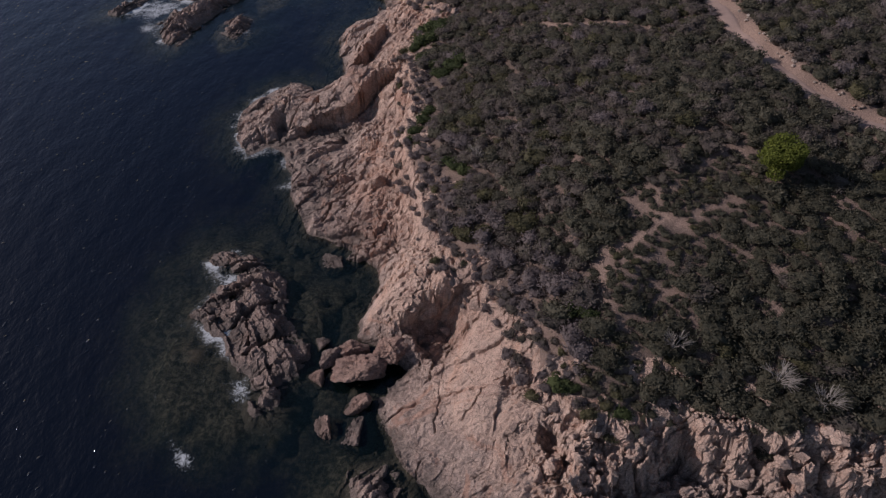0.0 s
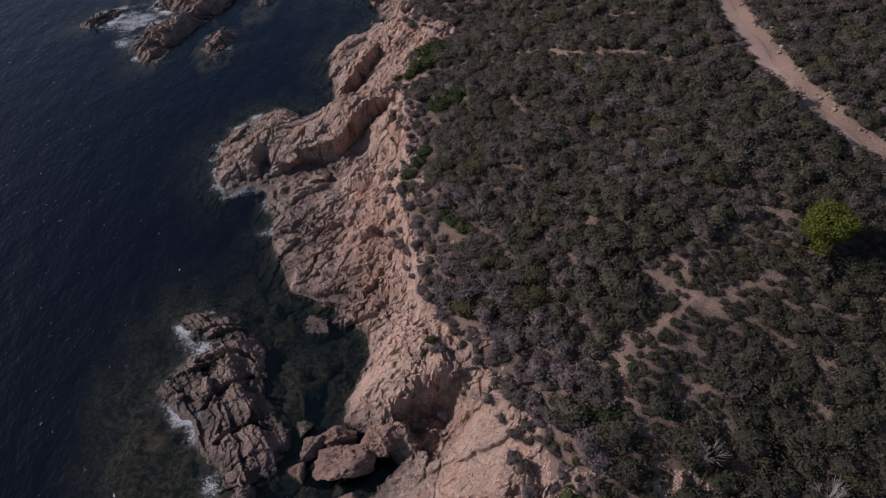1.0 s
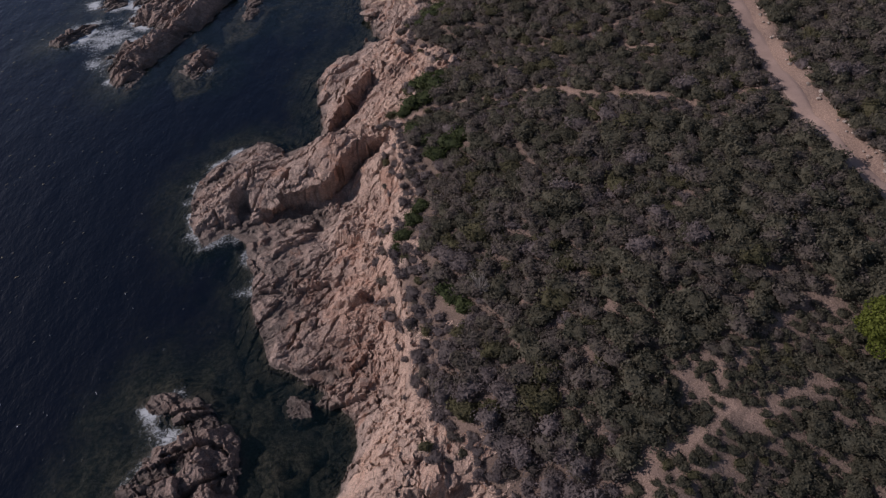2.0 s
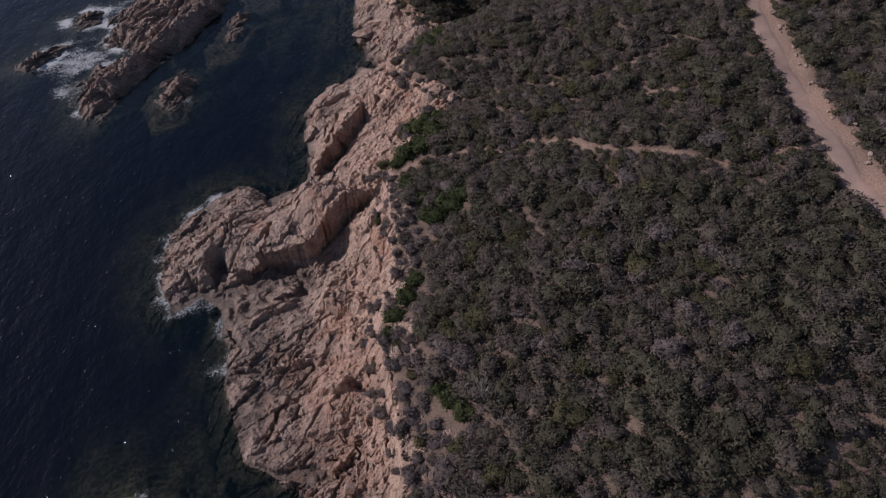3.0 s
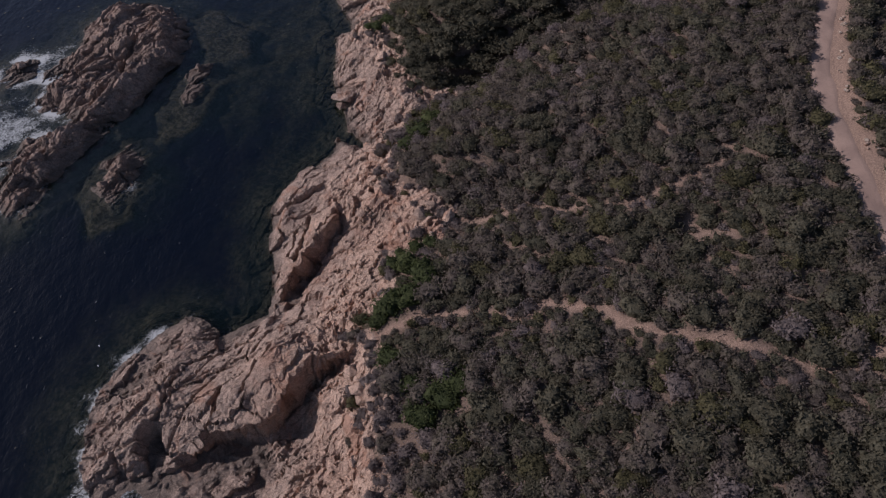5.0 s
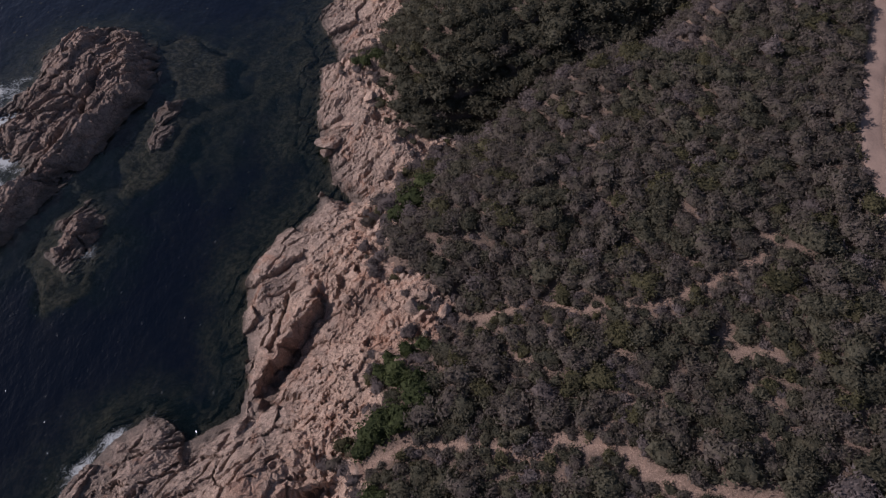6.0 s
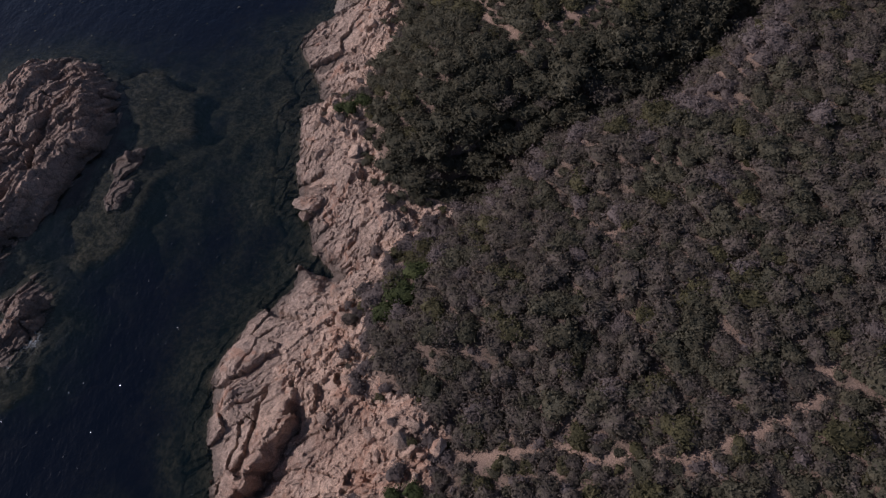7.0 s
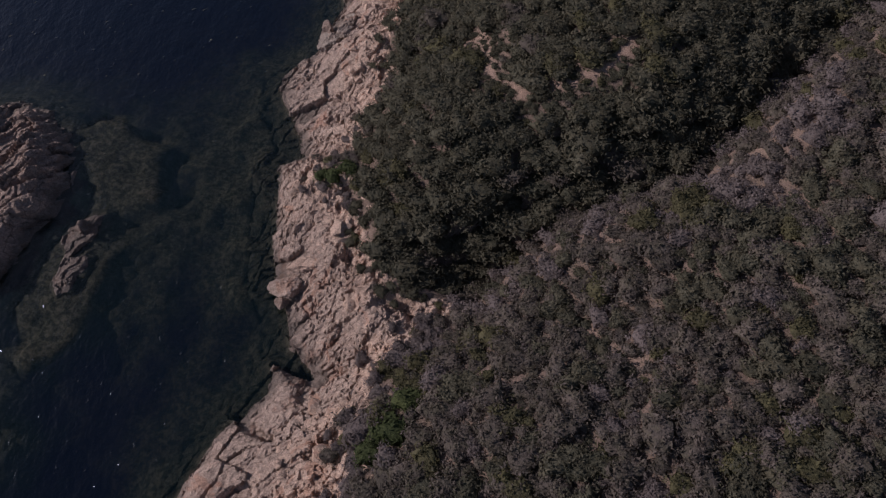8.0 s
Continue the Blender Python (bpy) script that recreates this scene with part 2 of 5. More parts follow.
def rough_height(x, y):
    """The land without its fine relief, and the distances inside shore and scrub edge."""
    dw, de = inside_distance(x, y, SHORE), inside_distance(x, y, EDGE)
    top = np.interp(y, EDGE_Y, EDGE_Z)
    # the rock between water and scrub
    s = np.clip(dw / np.maximum(dw + np.maximum(-de, 0), 0.01), 0, 1)
    wob = 0.35 * fractal(x / 2.2, y / 2.2, 5, 3) + 1.9 * (blocks(x / 2.3 + 0.2 * y, y / 2.3, 6)[1] - 0.5)
    under_lip = np.exp(-((x + 1.5) / 2.5) ** 2 - ((y - 36.4) / 1.9) ** 2)
    lip = ramp(y + wob * 0.45 - along(x, LIP), -0.25, 0.25)
    ridge = ramp(y + 0.6 * wob - along(x, RIDGE), -0.25, 0.25)
    concave, convex, plain = 0.32 * s + 0.68 * s ** 6, 1 - (1 - s) ** 2.2, s
    shelf = ramp(y, 41, 48) * (1 - ridge)
    hump = lip * (1 - ramp(y, 41, 48))
    rock = top * (concave * shelf + convex * hump + plain * (1 - shelf - hump)) - 4.5 * under_lip * (1 - lip) + 1.7 * np.exp(-(((x + 4.3) / 1.1) ** 2 + ((y - 35.2) / 1.2) ** 2))
    # a seaward wall of rock with a dark hollow behind it
    away = line_distance(x, y, HOLLOW)
    landward = ramp(x + 0.4 * wob - np.interp(y, [p[1] for p in HOLLOW], [p[0] for p in HOLLOW]), -0.25, 0.25)
    rock = rock + ramp(dw, 0, 1.5) * ((1 - landward) * 1.2 * np.exp(-(away / 3.0) ** 2) - landward * 1.7 * np.exp(-(away / 1.6) ** 2))
    for cx, cy, r, up in RISES:
        rock = rock + up * np.exp(-((x - cx) ** 2 + (y - cy) ** 2) / r ** 2) * ramp(dw, 0, 2)
    for cx, cy, r, up in HUMPS:
        rock = rock + up * np.exp(-((x - cx) ** 2 + (y - cy) ** 2) / r ** 2) * ridge * ramp(dw, 0, 2)
    rock = np.where(dw > 0, np.maximum(rock, 0.15), rock)
    # steep steps in the southern cliff
    south = ramp(30 - y, 0, 3) * ramp(x, 5, 8)
    q = s * 2.6 + 0.45 * fractal(x / 2.6, y / 5, 8, 3) + 0.3 * (blocks(x / 2.0, y / 2.0, 16)[1] - 0.5)
    steps = np.clip((np.floor(q) + ramp(q - np.floor(q), 0.55, 0.95)) / 2.6, 0, 1.0)
    tall = ramp(s + 0.10 * fractal(x / 2.2, y / 4, 18, 3) + 0.1 * (blocks(x / 1.6, y / 1.6, 17)[1] - 0.5), 0.66, 0.86)
    steps = steps + ramp(x, 10, 14) * (0.36 * steps + 0.64 * tall - steps)
    rib = np.abs(smooth(x / 2.9 + 0.1 * y, y / 12, 9))
    cliff = top * (0.10 * s + 0.90 * steps) + 1.0 * (rib - 0.45) * ramp(dw, 0, 3) * ramp(-de, 0.2, 2)
    rock = rock * (1 - south) + south * (cliff + (top - cliff) * ramp(s, 0.90, 0.98))
    tower = blocks(x / 2.4 + 0.15 * y, y / 1.9, 19)
    rock = rock + south * ramp(dw, 1, 4) * ramp(-de, 0.0, 1.2) * (0.9 * (tower[1] - 0.5) - 0.6 * (1 - ramp(tower[0], 0, 0.1)) + 0.7 * (blocks(x / 1.05, y / 0.7, 119)[1] - 0.5))
    # the land under the scrub
    back = np.maximum(de, 0)
    land = top + (7.2 - top) * ramp(de, 0, 18) + 11.0 * (1 - np.exp(-back / 26)) + 1.6 * np.exp(-((x - 0) ** 2 + (y - 128) ** 2) / 90) * ramp(de, 0, 5)
    bank = np.where(y > along(x, GULLY), 6.5, 2.6)
    land -= 4.7 * np.exp(-(line_distance(x, y, GULLY) / bank) ** 2) * ramp(de, 0, 4.5)
    for cx, cy, r, up in RISES:
        land += up * np.exp(-((x - cx) ** 2 + (y - cy) ** 2) / r ** 2)
    land += 0.35 * fractal(x / 6, y / 6, 31, 3) * ramp(de, 0, 4)
    # an earth bank on the inland side of the track
    inland = x > np.interp(y, [p[1] for p in ROAD], [p[0] for p in ROAD])
    land += np.where(inland, (0.5 + 0.25 * fractal(x / 2, y / 2, 33, 2)) * np.exp(-((line_distance(x, y, ROAD) - 2.3) / 0.75) ** 2), 0)
    h = np.where(de > 0, land, rock)
    # the sea floor
    off = np.maximum(-dw, 0)
    for ring in ISLETS.values():
        off = np.minimum(off, np.maximum(-inside_distance(x, y, ring), 0) * 0.8)
    shoal = np.exp(-(((x + 25) / 8) ** 2 + ((y - 36) / 12) ** 2)) + 0.95 * np.exp(-(((x + 23) / 12) ** 2 + ((y - 125) / 20) ** 2)) + 0.6 * np.exp(-(((x + 17) / 5) ** 2 + ((y - 45) / 6) ** 2))
    shoal = shoal + 0.9 * np.exp(-(((x + 11) / 5) ** 2 + ((y - 30) / 6) ** 2)) + 0.8 * np.exp(-(((x + 14) / 4) ** 2 + ((y - 42) / 5) ** 2)) + 0.8 * np.exp(-(((x + 21) / 5) ** 2 + ((y - 30) / 6) ** 2))
    floor = -0.35 - 6.5 * (1 - np.exp(-off / 9)) * (1 - 0.78 * np.clip(shoal, 0, 1)) + (0.4 * fractal(x / 3.5, y / 3.5, 77, 3) + 0.35 * fractal(x / 1.3, y / 1.3, 78, 2)) * ramp(off, 0, 2)
    for ring in REEFS:
        plate = ramp(inside_distance(x, y, ring) + 0.7 * fractal(x / 2.2, y / 2.2, 79, 3), -0.4, 0.5)
        floor = floor * (1 - plate) + plate * np.maximum(floor, -0.45 + 0.3 * fractal(x / 1.6, y / 1.6, 80, 2))
    return np.where(dw > 0, h, np.minimum(floor, -0.02)), dw, de


def joints(x, y, turn, spacing, seed, half=0.09):
    """Straight parallel cracks, broken off here and there: 1 in a crack, 0 away from it."""
    across = (-x * math.sin(turn) + y * math.cos(turn)) / spacing + 0.22 * fractal(x / 5, y / 5, seed, 2)
    line = np.floor(across + 0.5)
    near = np.abs(across - line - 0.32 * (chance(line, 0 * line, seed + 5) - 0.5)) * spacing + 0.03 * fractal(x / 0.4, y / 0.4, seed + 3, 2)
    lasts = ramp(smooth((x * math.cos(turn) + y * math.sin(turn)) / 3.4, line * 7.3, seed + 9), -0.1, 0.25)
    return (1 - ramp(near, 0.5 * half, 2.0 * half)) * lasts


def rock_relief(x, y, size=1.0, crumbly=0.0):
    """Slabs parted by straight joints, some shattered into tilted blocks; crumbly: how far the rock is weathered to rubble, 0 to 1."""
    a = radians(31)
    u, v = x * math.cos(a) + y * math.sin(a), -x * math.sin(a) + y * math.cos(a)
    u = u + 0.5 * fractal(x / 6, y / 6, 11, 2) + 0.06 * fractal(x / 0.6, y / 0.6, 12, 2)
    v = v + 0.4 * fractal(x / 6, y / 6, 15, 2) + 0.06 * fractal(x / 0.6, y / 0.6, 16, 2)
    rotten = np.maximum(crumbly, 0) * (0.12 + 0.88 * ramp(y, 34, 42))
    out = 0.5 * fractal(x / 6, y / 6, 21, 3)
    cracked = ramp(fractal(x / 2.6, y / 2.6, 27, 2), -0.25, 0.25)
    g, r, q, cx, cy = blocks(u / 5.0, v / 2.3, 41)
    out = out + (1 - 0.5 * rotten) * (0.9 * (r - 0.5) + 0.9 * (q - 0.4) * cy + 0.4 * (r - 0.5) * cx) - 0.6 * (1 - 0.6 * rotten) * cracked * (1 - ramp(g, 0.0, 0.04))
    broken = ramp(0.9 * fractal(x / 5, y / 5, 25, 2) + 0.6 * crumbly - 0.15 + 0.3 * (q - 0.5), -0.35, 0.4)
    # bedding: thin parallel ledges across the whole slabs
    bed = v / 0.62 + 0.5 * r + 0.25 * fractal(x / 1.5, y / 1.5, 29, 2)
    rise = chance(np.floor(bed), np.floor(u / 2.7 + 3 * chance(np.floor(bed), 0 * bed, 28)), 28)
    out = out + (1 - 0.8 * broken) * 0.19 * (0.15 + rise) * (bed - np.floor(bed) - 0.5)
    g, r, q, cx, cy = blocks(u / 2.0, v / 0.95, 51)
    out = out + (0.10 + broken * (1 - 0.5 * rotten)) * (0.46 * (r - 0.5) + 0.8 * (q - 0.5) * cy + 0.4 * (r - 0.5) * cx) - (0.08 + 0.26 * broken) * cracked * (1 - ramp(g, 0.0, 0.07))
    g, r, q, cx, cy = blocks(u / 0.95, v / 0.55, 61)
    out = out + (0.12 + broken) * (0.22 * (r - 0.5) + 0.5 * (q - 0.5) * cy + 0.36 * (r - 0.5) * cx) - (0.03 + 0.10 * broken) * (1 - ramp(g, 0.0, 0.12))
    g, r, q, cx, cy = blocks(x / 0.5, y / 0.42, 65)
    out = out + (0.25 + 0.6 * broken + rotten) * (0.10 * (r - 0.5) + 0.24 * (q - 0.5) * cy + 0.16 * (r - 0.5) * cx)
    pits = ramp(fractal(x / 0.7, y / 0.7, 75, 2), 0.5, 0.75)
    caves = ramp(fractal(x / 1.5, y / 1.2, 76, 2), 0.48, 0.6) * rotten
    return size * (out + (0.07 + 0.06 * rotten) * fractal(x / 0.5, y / 0.5, 71, 3, 0.7) - (0.03 + 0.14 * broken + 0.18 * rotten) * pits - 0.6 * caves)


# ---------------------------------------------------------------- materials
def material(name, rough=0.9):
    m = bpy.data.materials.new(name)
    m.use_nodes = True
    m.node_tree.nodes["Principled BSDF"].inputs["Roughness"].default_value = rough
    m.node_tree.nodes["Principled BSDF"].inputs["Specular IOR Level"].default_value = 0.25
    return m, m.node_tree.nodes, m.node_tree.links, m.node_tree.nodes["Principled BSDF"]


def noise_node(n, l, vector, scale, detail=4.0, rough=0.55, distort=0.0):
    t = n.new("ShaderNodeTexNoise")
    t.inputs["Scale"].default_value, t.inputs["Detail"].default_value = scale, detail
    t.inputs["Roughness"].default_value, t.inputs["Distortion"].default_value = rough, distort
    if vector:
        l.new(vector, t.inputs["Vector"])
    return t.outputs["Fac"]


def ramp_node(n, l, fac, stops):
    r = n.new("ShaderNodeValToRGB")
    while len(r.color_ramp.elements) < len(stops):
        r.color_ramp.elements.new(0.5)
    for e, (at, colour) in zip(r.color_ramp.elements, stops):
        e.position, e.color = at, (*colour, 1) if len(colour) == 3 else colour
    l.new(fac, r.inputs["Fac"])
    return r.outputs["Color"]


def mix_node(n, l, fac, a, b, kind="MIX"):
    m = n.new("ShaderNodeMix")
    m.data_type, m.blend_type = "RGBA", kind
    for k, v in ((0, fac), (6, a), (7, b)):
        if hasattr(v, "links"):
            l.new(v, m.inputs[k])
        else:
            m.inputs[k].default_value = v if k == 0 else (*v, 1)
    return m.outputs[2]


def range_node(n, l, value, a, b, c=0.0, d=1.0):
    m = n.new("ShaderNodeMapRange")
    m.interpolation_type = "SMOOTHSTEP"
    for k, v in zip(range(1, 5), (a, b, c, d)):
        m.inputs[k].default_value = v
    l.new(value, m.inputs[0])
    return m.outputs[0]


def bump_node(n, l, height, strength, distance, normal=None):
    b = n.new("ShaderNodeBump")
    b.inputs["Strength"].default_value, b.inputs["Distance"].default_value = strength, distance
    l.new(height, b.inputs["Height"])
    if normal:
        l.new(normal, b.inputs["Normal"])
    return b.outputs["Normal"]


def place_node(n):
    return n.new("ShaderNodeNewGeometry").outputs["Position"]


def attribute_node(n, name):
    a = n.new("ShaderNodeAttribute")
    a.attribute_name = name
    return a.outputs["Fac"]


def height_node(n, l, place):
    s = n.new("ShaderNodeSeparateXYZ")
    l.new(place, s.inputs[0])
    return s.outputs["Z"]


def bed_colour(n, l, place):
    """Weedy stones and pale grit under water."""
    return ramp_node(n, l, noise_node(n, l, place, 1.9, 9, 0.8, 0.2), [(0.42, (0.012, 0.014, 0.014)), (0.5, (0.050, 0.043, 0.036)), (0.58, (0.125, 0.102, 0.085))])


def product_node(n, l, a, b):
    node = n.new("ShaderNodeMath")
    node.operation = "MULTIPLY"
    l.new(a, node.inputs[0])
    l.new(b, node.inputs[1])
    return node.outputs[0]


def cracks_node(n, l, place, scale, bend):
    """Distance to a net of crooked joints."""
    net, wob, shift = n.new("ShaderNodeTexVoronoi"), n.new("ShaderNodeTexNoise"), n.new("ShaderNodeVectorMath")
    net.feature, net.inputs["Scale"].default_value = "DISTANCE_TO_EDGE", scale
    wob.inputs["Scale"].default_value = 1.4 * scale
    wob.inputs["Detail"].default_value = 4.0
    shift.operation = "MULTIPLY_ADD"
    l.new(place, wob.inputs["Vector"])
    l.new(wob.outputs["Color"], shift.inputs[0])
    shift.inputs[1].default_value = (bend, bend, bend)
    l.new(place, shift.inputs[2])
    l.new(shift.outputs[0], net.inputs["Vector"])
    return net.outputs["Distance"]


def rock_material(name, pale, mid, dark, low, rusty=(0.40, 0.205, 0.145)):
    """Granite: weathered and warm above, grey-brown where spray reaches, dark and smoother in the belt that the sea wets."""
    m, n, l, p = material(name, 0.88)
    at = place_node(n)
    big, fine = noise_node(n, l, at, 0.16, 5, 0.6, 0.6), noise_node(n, l, at, 1.7, 6, 0.65, 0.3)
    colour = ramp_node(n, l, big, [(0.32, dark), (0.44, mid), (0.58, pale), (0.72, (pale[0] * 1.03, pale[1] * 0.9, pale[2] * 0.82))])
    up = height_node(n, l, at)

    def level(weight, a, b):
        add = n.new("ShaderNodeMath")
        add.operation = "MULTIPLY_ADD"
        l.new(big, add.inputs[0])
        add.inputs[1].default_value = weight
        l.new(up, add.inputs[2])
        return range_node(n, l, add.outputs[0], a, b, 1.0, 0.0)

    grey = mix_node(n, l, range_node(n, l, fine, 0.3, 0.7), low, tuple(0.72 * c for c in low))
    colour = mix_node(n, l, level(5.0, 3.6, 5.4), colour, grey)
    bleached = product_node(n, l, attribute_node(n, "spray"), range_node(n, l, fine, 0.25, 0.6, 0.75, 1.0))
    colour = mix_node(n, l, bleached, colour, grey)
    stain = noise_node(n, l, at, 0.55, 6, 0.7, 1.0)
    colour = mix_node(n, l, product_node(n, l, attribute_node(n, "iron"), range_node(n, l, stain, 0.4, 0.6, 0.25, 0.9)), colour, rusty)
    colour = mix_node(n, l, range_node(n, l, stain, 0.56, 0.7, 0.0, 0.5), colour, (0.33, 0.165, 0.125))
    colour = mix_node(n, l, range_node(n, l, fine, 0.45, 0.74, 0.0, 0.45), colour, dark)
    mottle = noise_node(n, l, at, 3.4, 5, 0.8, 0.2)
    colour = mix_node(n, l, range_node(n, l, mottle, 0.54, 0.68, 0.0, 0.5), colour, dark)
    colour = mix_node(n, l, range_node(n, l, mottle, 0.47, 0.36, 0.0, 0.6), colour, tuple(min(1.12 * c, 0.8) for c in pale))
    speck = noise_node(n, l, at, 8.5, 4, 0.8)
    colour = mix_node(n, l, range_node(n, l, speck, 0.53, 0.63, 0.0, 0.75), colour, dark)
    colour = mix_node(n, l, range_node(n, l, speck, 0.47, 0.38, 0.0, 0.5), colour, tuple(min(1.15 * c, 0.8) for c in pale))
    rust = noise_node(n, l, at, 0.23, 7, 0.68, 1.4)
    colour = mix_node(n, l, range_node(n, l, rust, 0.55, 0.63, 0.0, 0.6), colour, rusty)
    crack = cracks_node(n, l, at, 1.3, 0.5)
    wide_crack = cracks_node(n, l, at, 0.42, 0.9)
    # near-black colour along the nets stands in for shadow inside the cracks
    colour = mix_node(n, l, product_node(n, l, range_node(n, l, crack, 0.0, 0.035, 0.6, 0.0), range_node(n, l, stain, 0.45, 0.56)), colour, tuple(0.45 * c for c in dark))
    colour = mix_node(n, l, product_node(n, l, range_node(n, l, wide_crack, 0.0, 0.016, 0.8, 0.0), range_node(n, l, rust, 0.47, 0.52, 1.0, 0.0)), colour, tuple(0.4 * c for c in dark))
    wet = level(-2.2, -1.0, -0.2)
    colour = mix_node(n, l, wet, colour, mix_node(n, l, 0.6, colour, (0.05, 0.045, 0.04)))
    colour = mix_node(n, l, range_node(n, l, up, -0.05, -0.6), colour, bed_colour(n, l, at))
    l.new(colour, p.inputs["Base Color"])
    l.new(range_node(n, l, wet, 0, 1, 0.9, 0.5), p.inputs["Roughness"])
    normal = bump_node(n, l, range_node(n, l, wide_crack, 0.0, 0.02), 0.25, 0.2, bump_node(n, l, range_node(n, l, crack, 0.0, 0.06), 0.5, 0.12))
    normal = bump_node(n, l, noise_node(n, l, at, 3.2, 9, 0.78), 1.0, 0.36, normal)
    l.new(bump_node(n, l, noise_node(n, l, at, 10.0, 4, 0.7), 0.9, 0.10, normal), p.inputs["Normal"])
    return m


ROCK = rock_material("pink_granite", (0.68, 0.49, 0.395), (0.60, 0.418, 0.332), (0.30, 0.221, 0.184), (0.515, 0.387, 0.328), (0.48, 0.265, 0.188))
ISLET_ROCK = rock_material("grey_granite", (0.52, 0.375, 0.315), (0.43, 0.31, 0.26), (0.15, 0.118, 0.10), (0.39, 0.285, 0.242), (0.33, 0.21, 0.16))
RED_ROCK = rock_material("red_granite", (0.52, 0.335, 0.265), (0.44, 0.28, 0.22), (0.21, 0.145, 0.12), (0.44, 0.29, 0.235), (0.42, 0.215, 0.155))

STONE = rock_material("pale_stone", (0.55, 0.46, 0.40), (0.47, 0.37, 0.31), (0.30, 0.23, 0.19), (0.45, 0.36, 0.31))


def ground_material():
    m, n, l, p = material("soil", 0.95)
    at = place_node(n)
    big, fine = noise_node(n, l, at, 0.3, 4), noise_node(n, l, at, 3.5, 6, 0.7)
    soil = ramp_node(n, l, big, [(0.35, (0.12, 0.086, 0.072)), (0.65, (0.20, 0.138, 0.115))])
    soil = mix_node(n, l, range_node(n, l, fine, 0.4, 0.75), soil, (0.16, 0.115, 0.085))
    grit = noise_node(n, l, at, 9.0, 4, 0.8)
    soil = mix_node(n, l, range_node(n, l, grit, 0.54, 0.62, 0.0, 0.7), soil, (0.29, 0.212, 0.172))
    soil = mix_node(n, l, range_node(n, l, grit, 0.46, 0.38, 0.0, 0.6), soil, (0.07, 0.055, 0.045))
    trodden = attribute_node(n, "trodden")
    soil = mix_node(n, l, trodden, soil, mix_node(n, l, range_node(n, l, grit, 0.44, 0.6), (0.27, 0.18, 0.142), (0.42, 0.29, 0.225)))
    # sea floor: weedy stone and patches of sand
    bed = bed_colour(n, l, at)
    under = range_node(n, l, height_node(n, l, at), 0.1, -0.3)
    l.new(mix_node(n, l, under, soil, bed), p.inputs["Base Color"])
    l.new(bump_node(n, l, noise_node(n, l, at, 4.0, 8, 0.7), 0.8, 0.15), p.inputs["Normal"])
    return m


def road_material():
    m, n, l, p = material("packed_dirt", 0.95)
    at = place_node(n)
    big, fine = noise_node(n, l, at, 0.5, 5), noise_node(n, l, at, 6.0, 6, 0.7)
    c = ramp_node(n, l, big, [(0.3, (0.285, 0.198, 0.165)), (0.7, (0.38, 0.268, 0.222))])
    c = mix_node(n, l, range_node(n, l, fine, 0.45, 0.8), c, (0.24, 0.175, 0.145))
    l.new(c, p.inputs["Base Color"])
    l.new(bump_node(n, l, fine, 0.6, 0.05), p.inputs["Normal"])
    return m


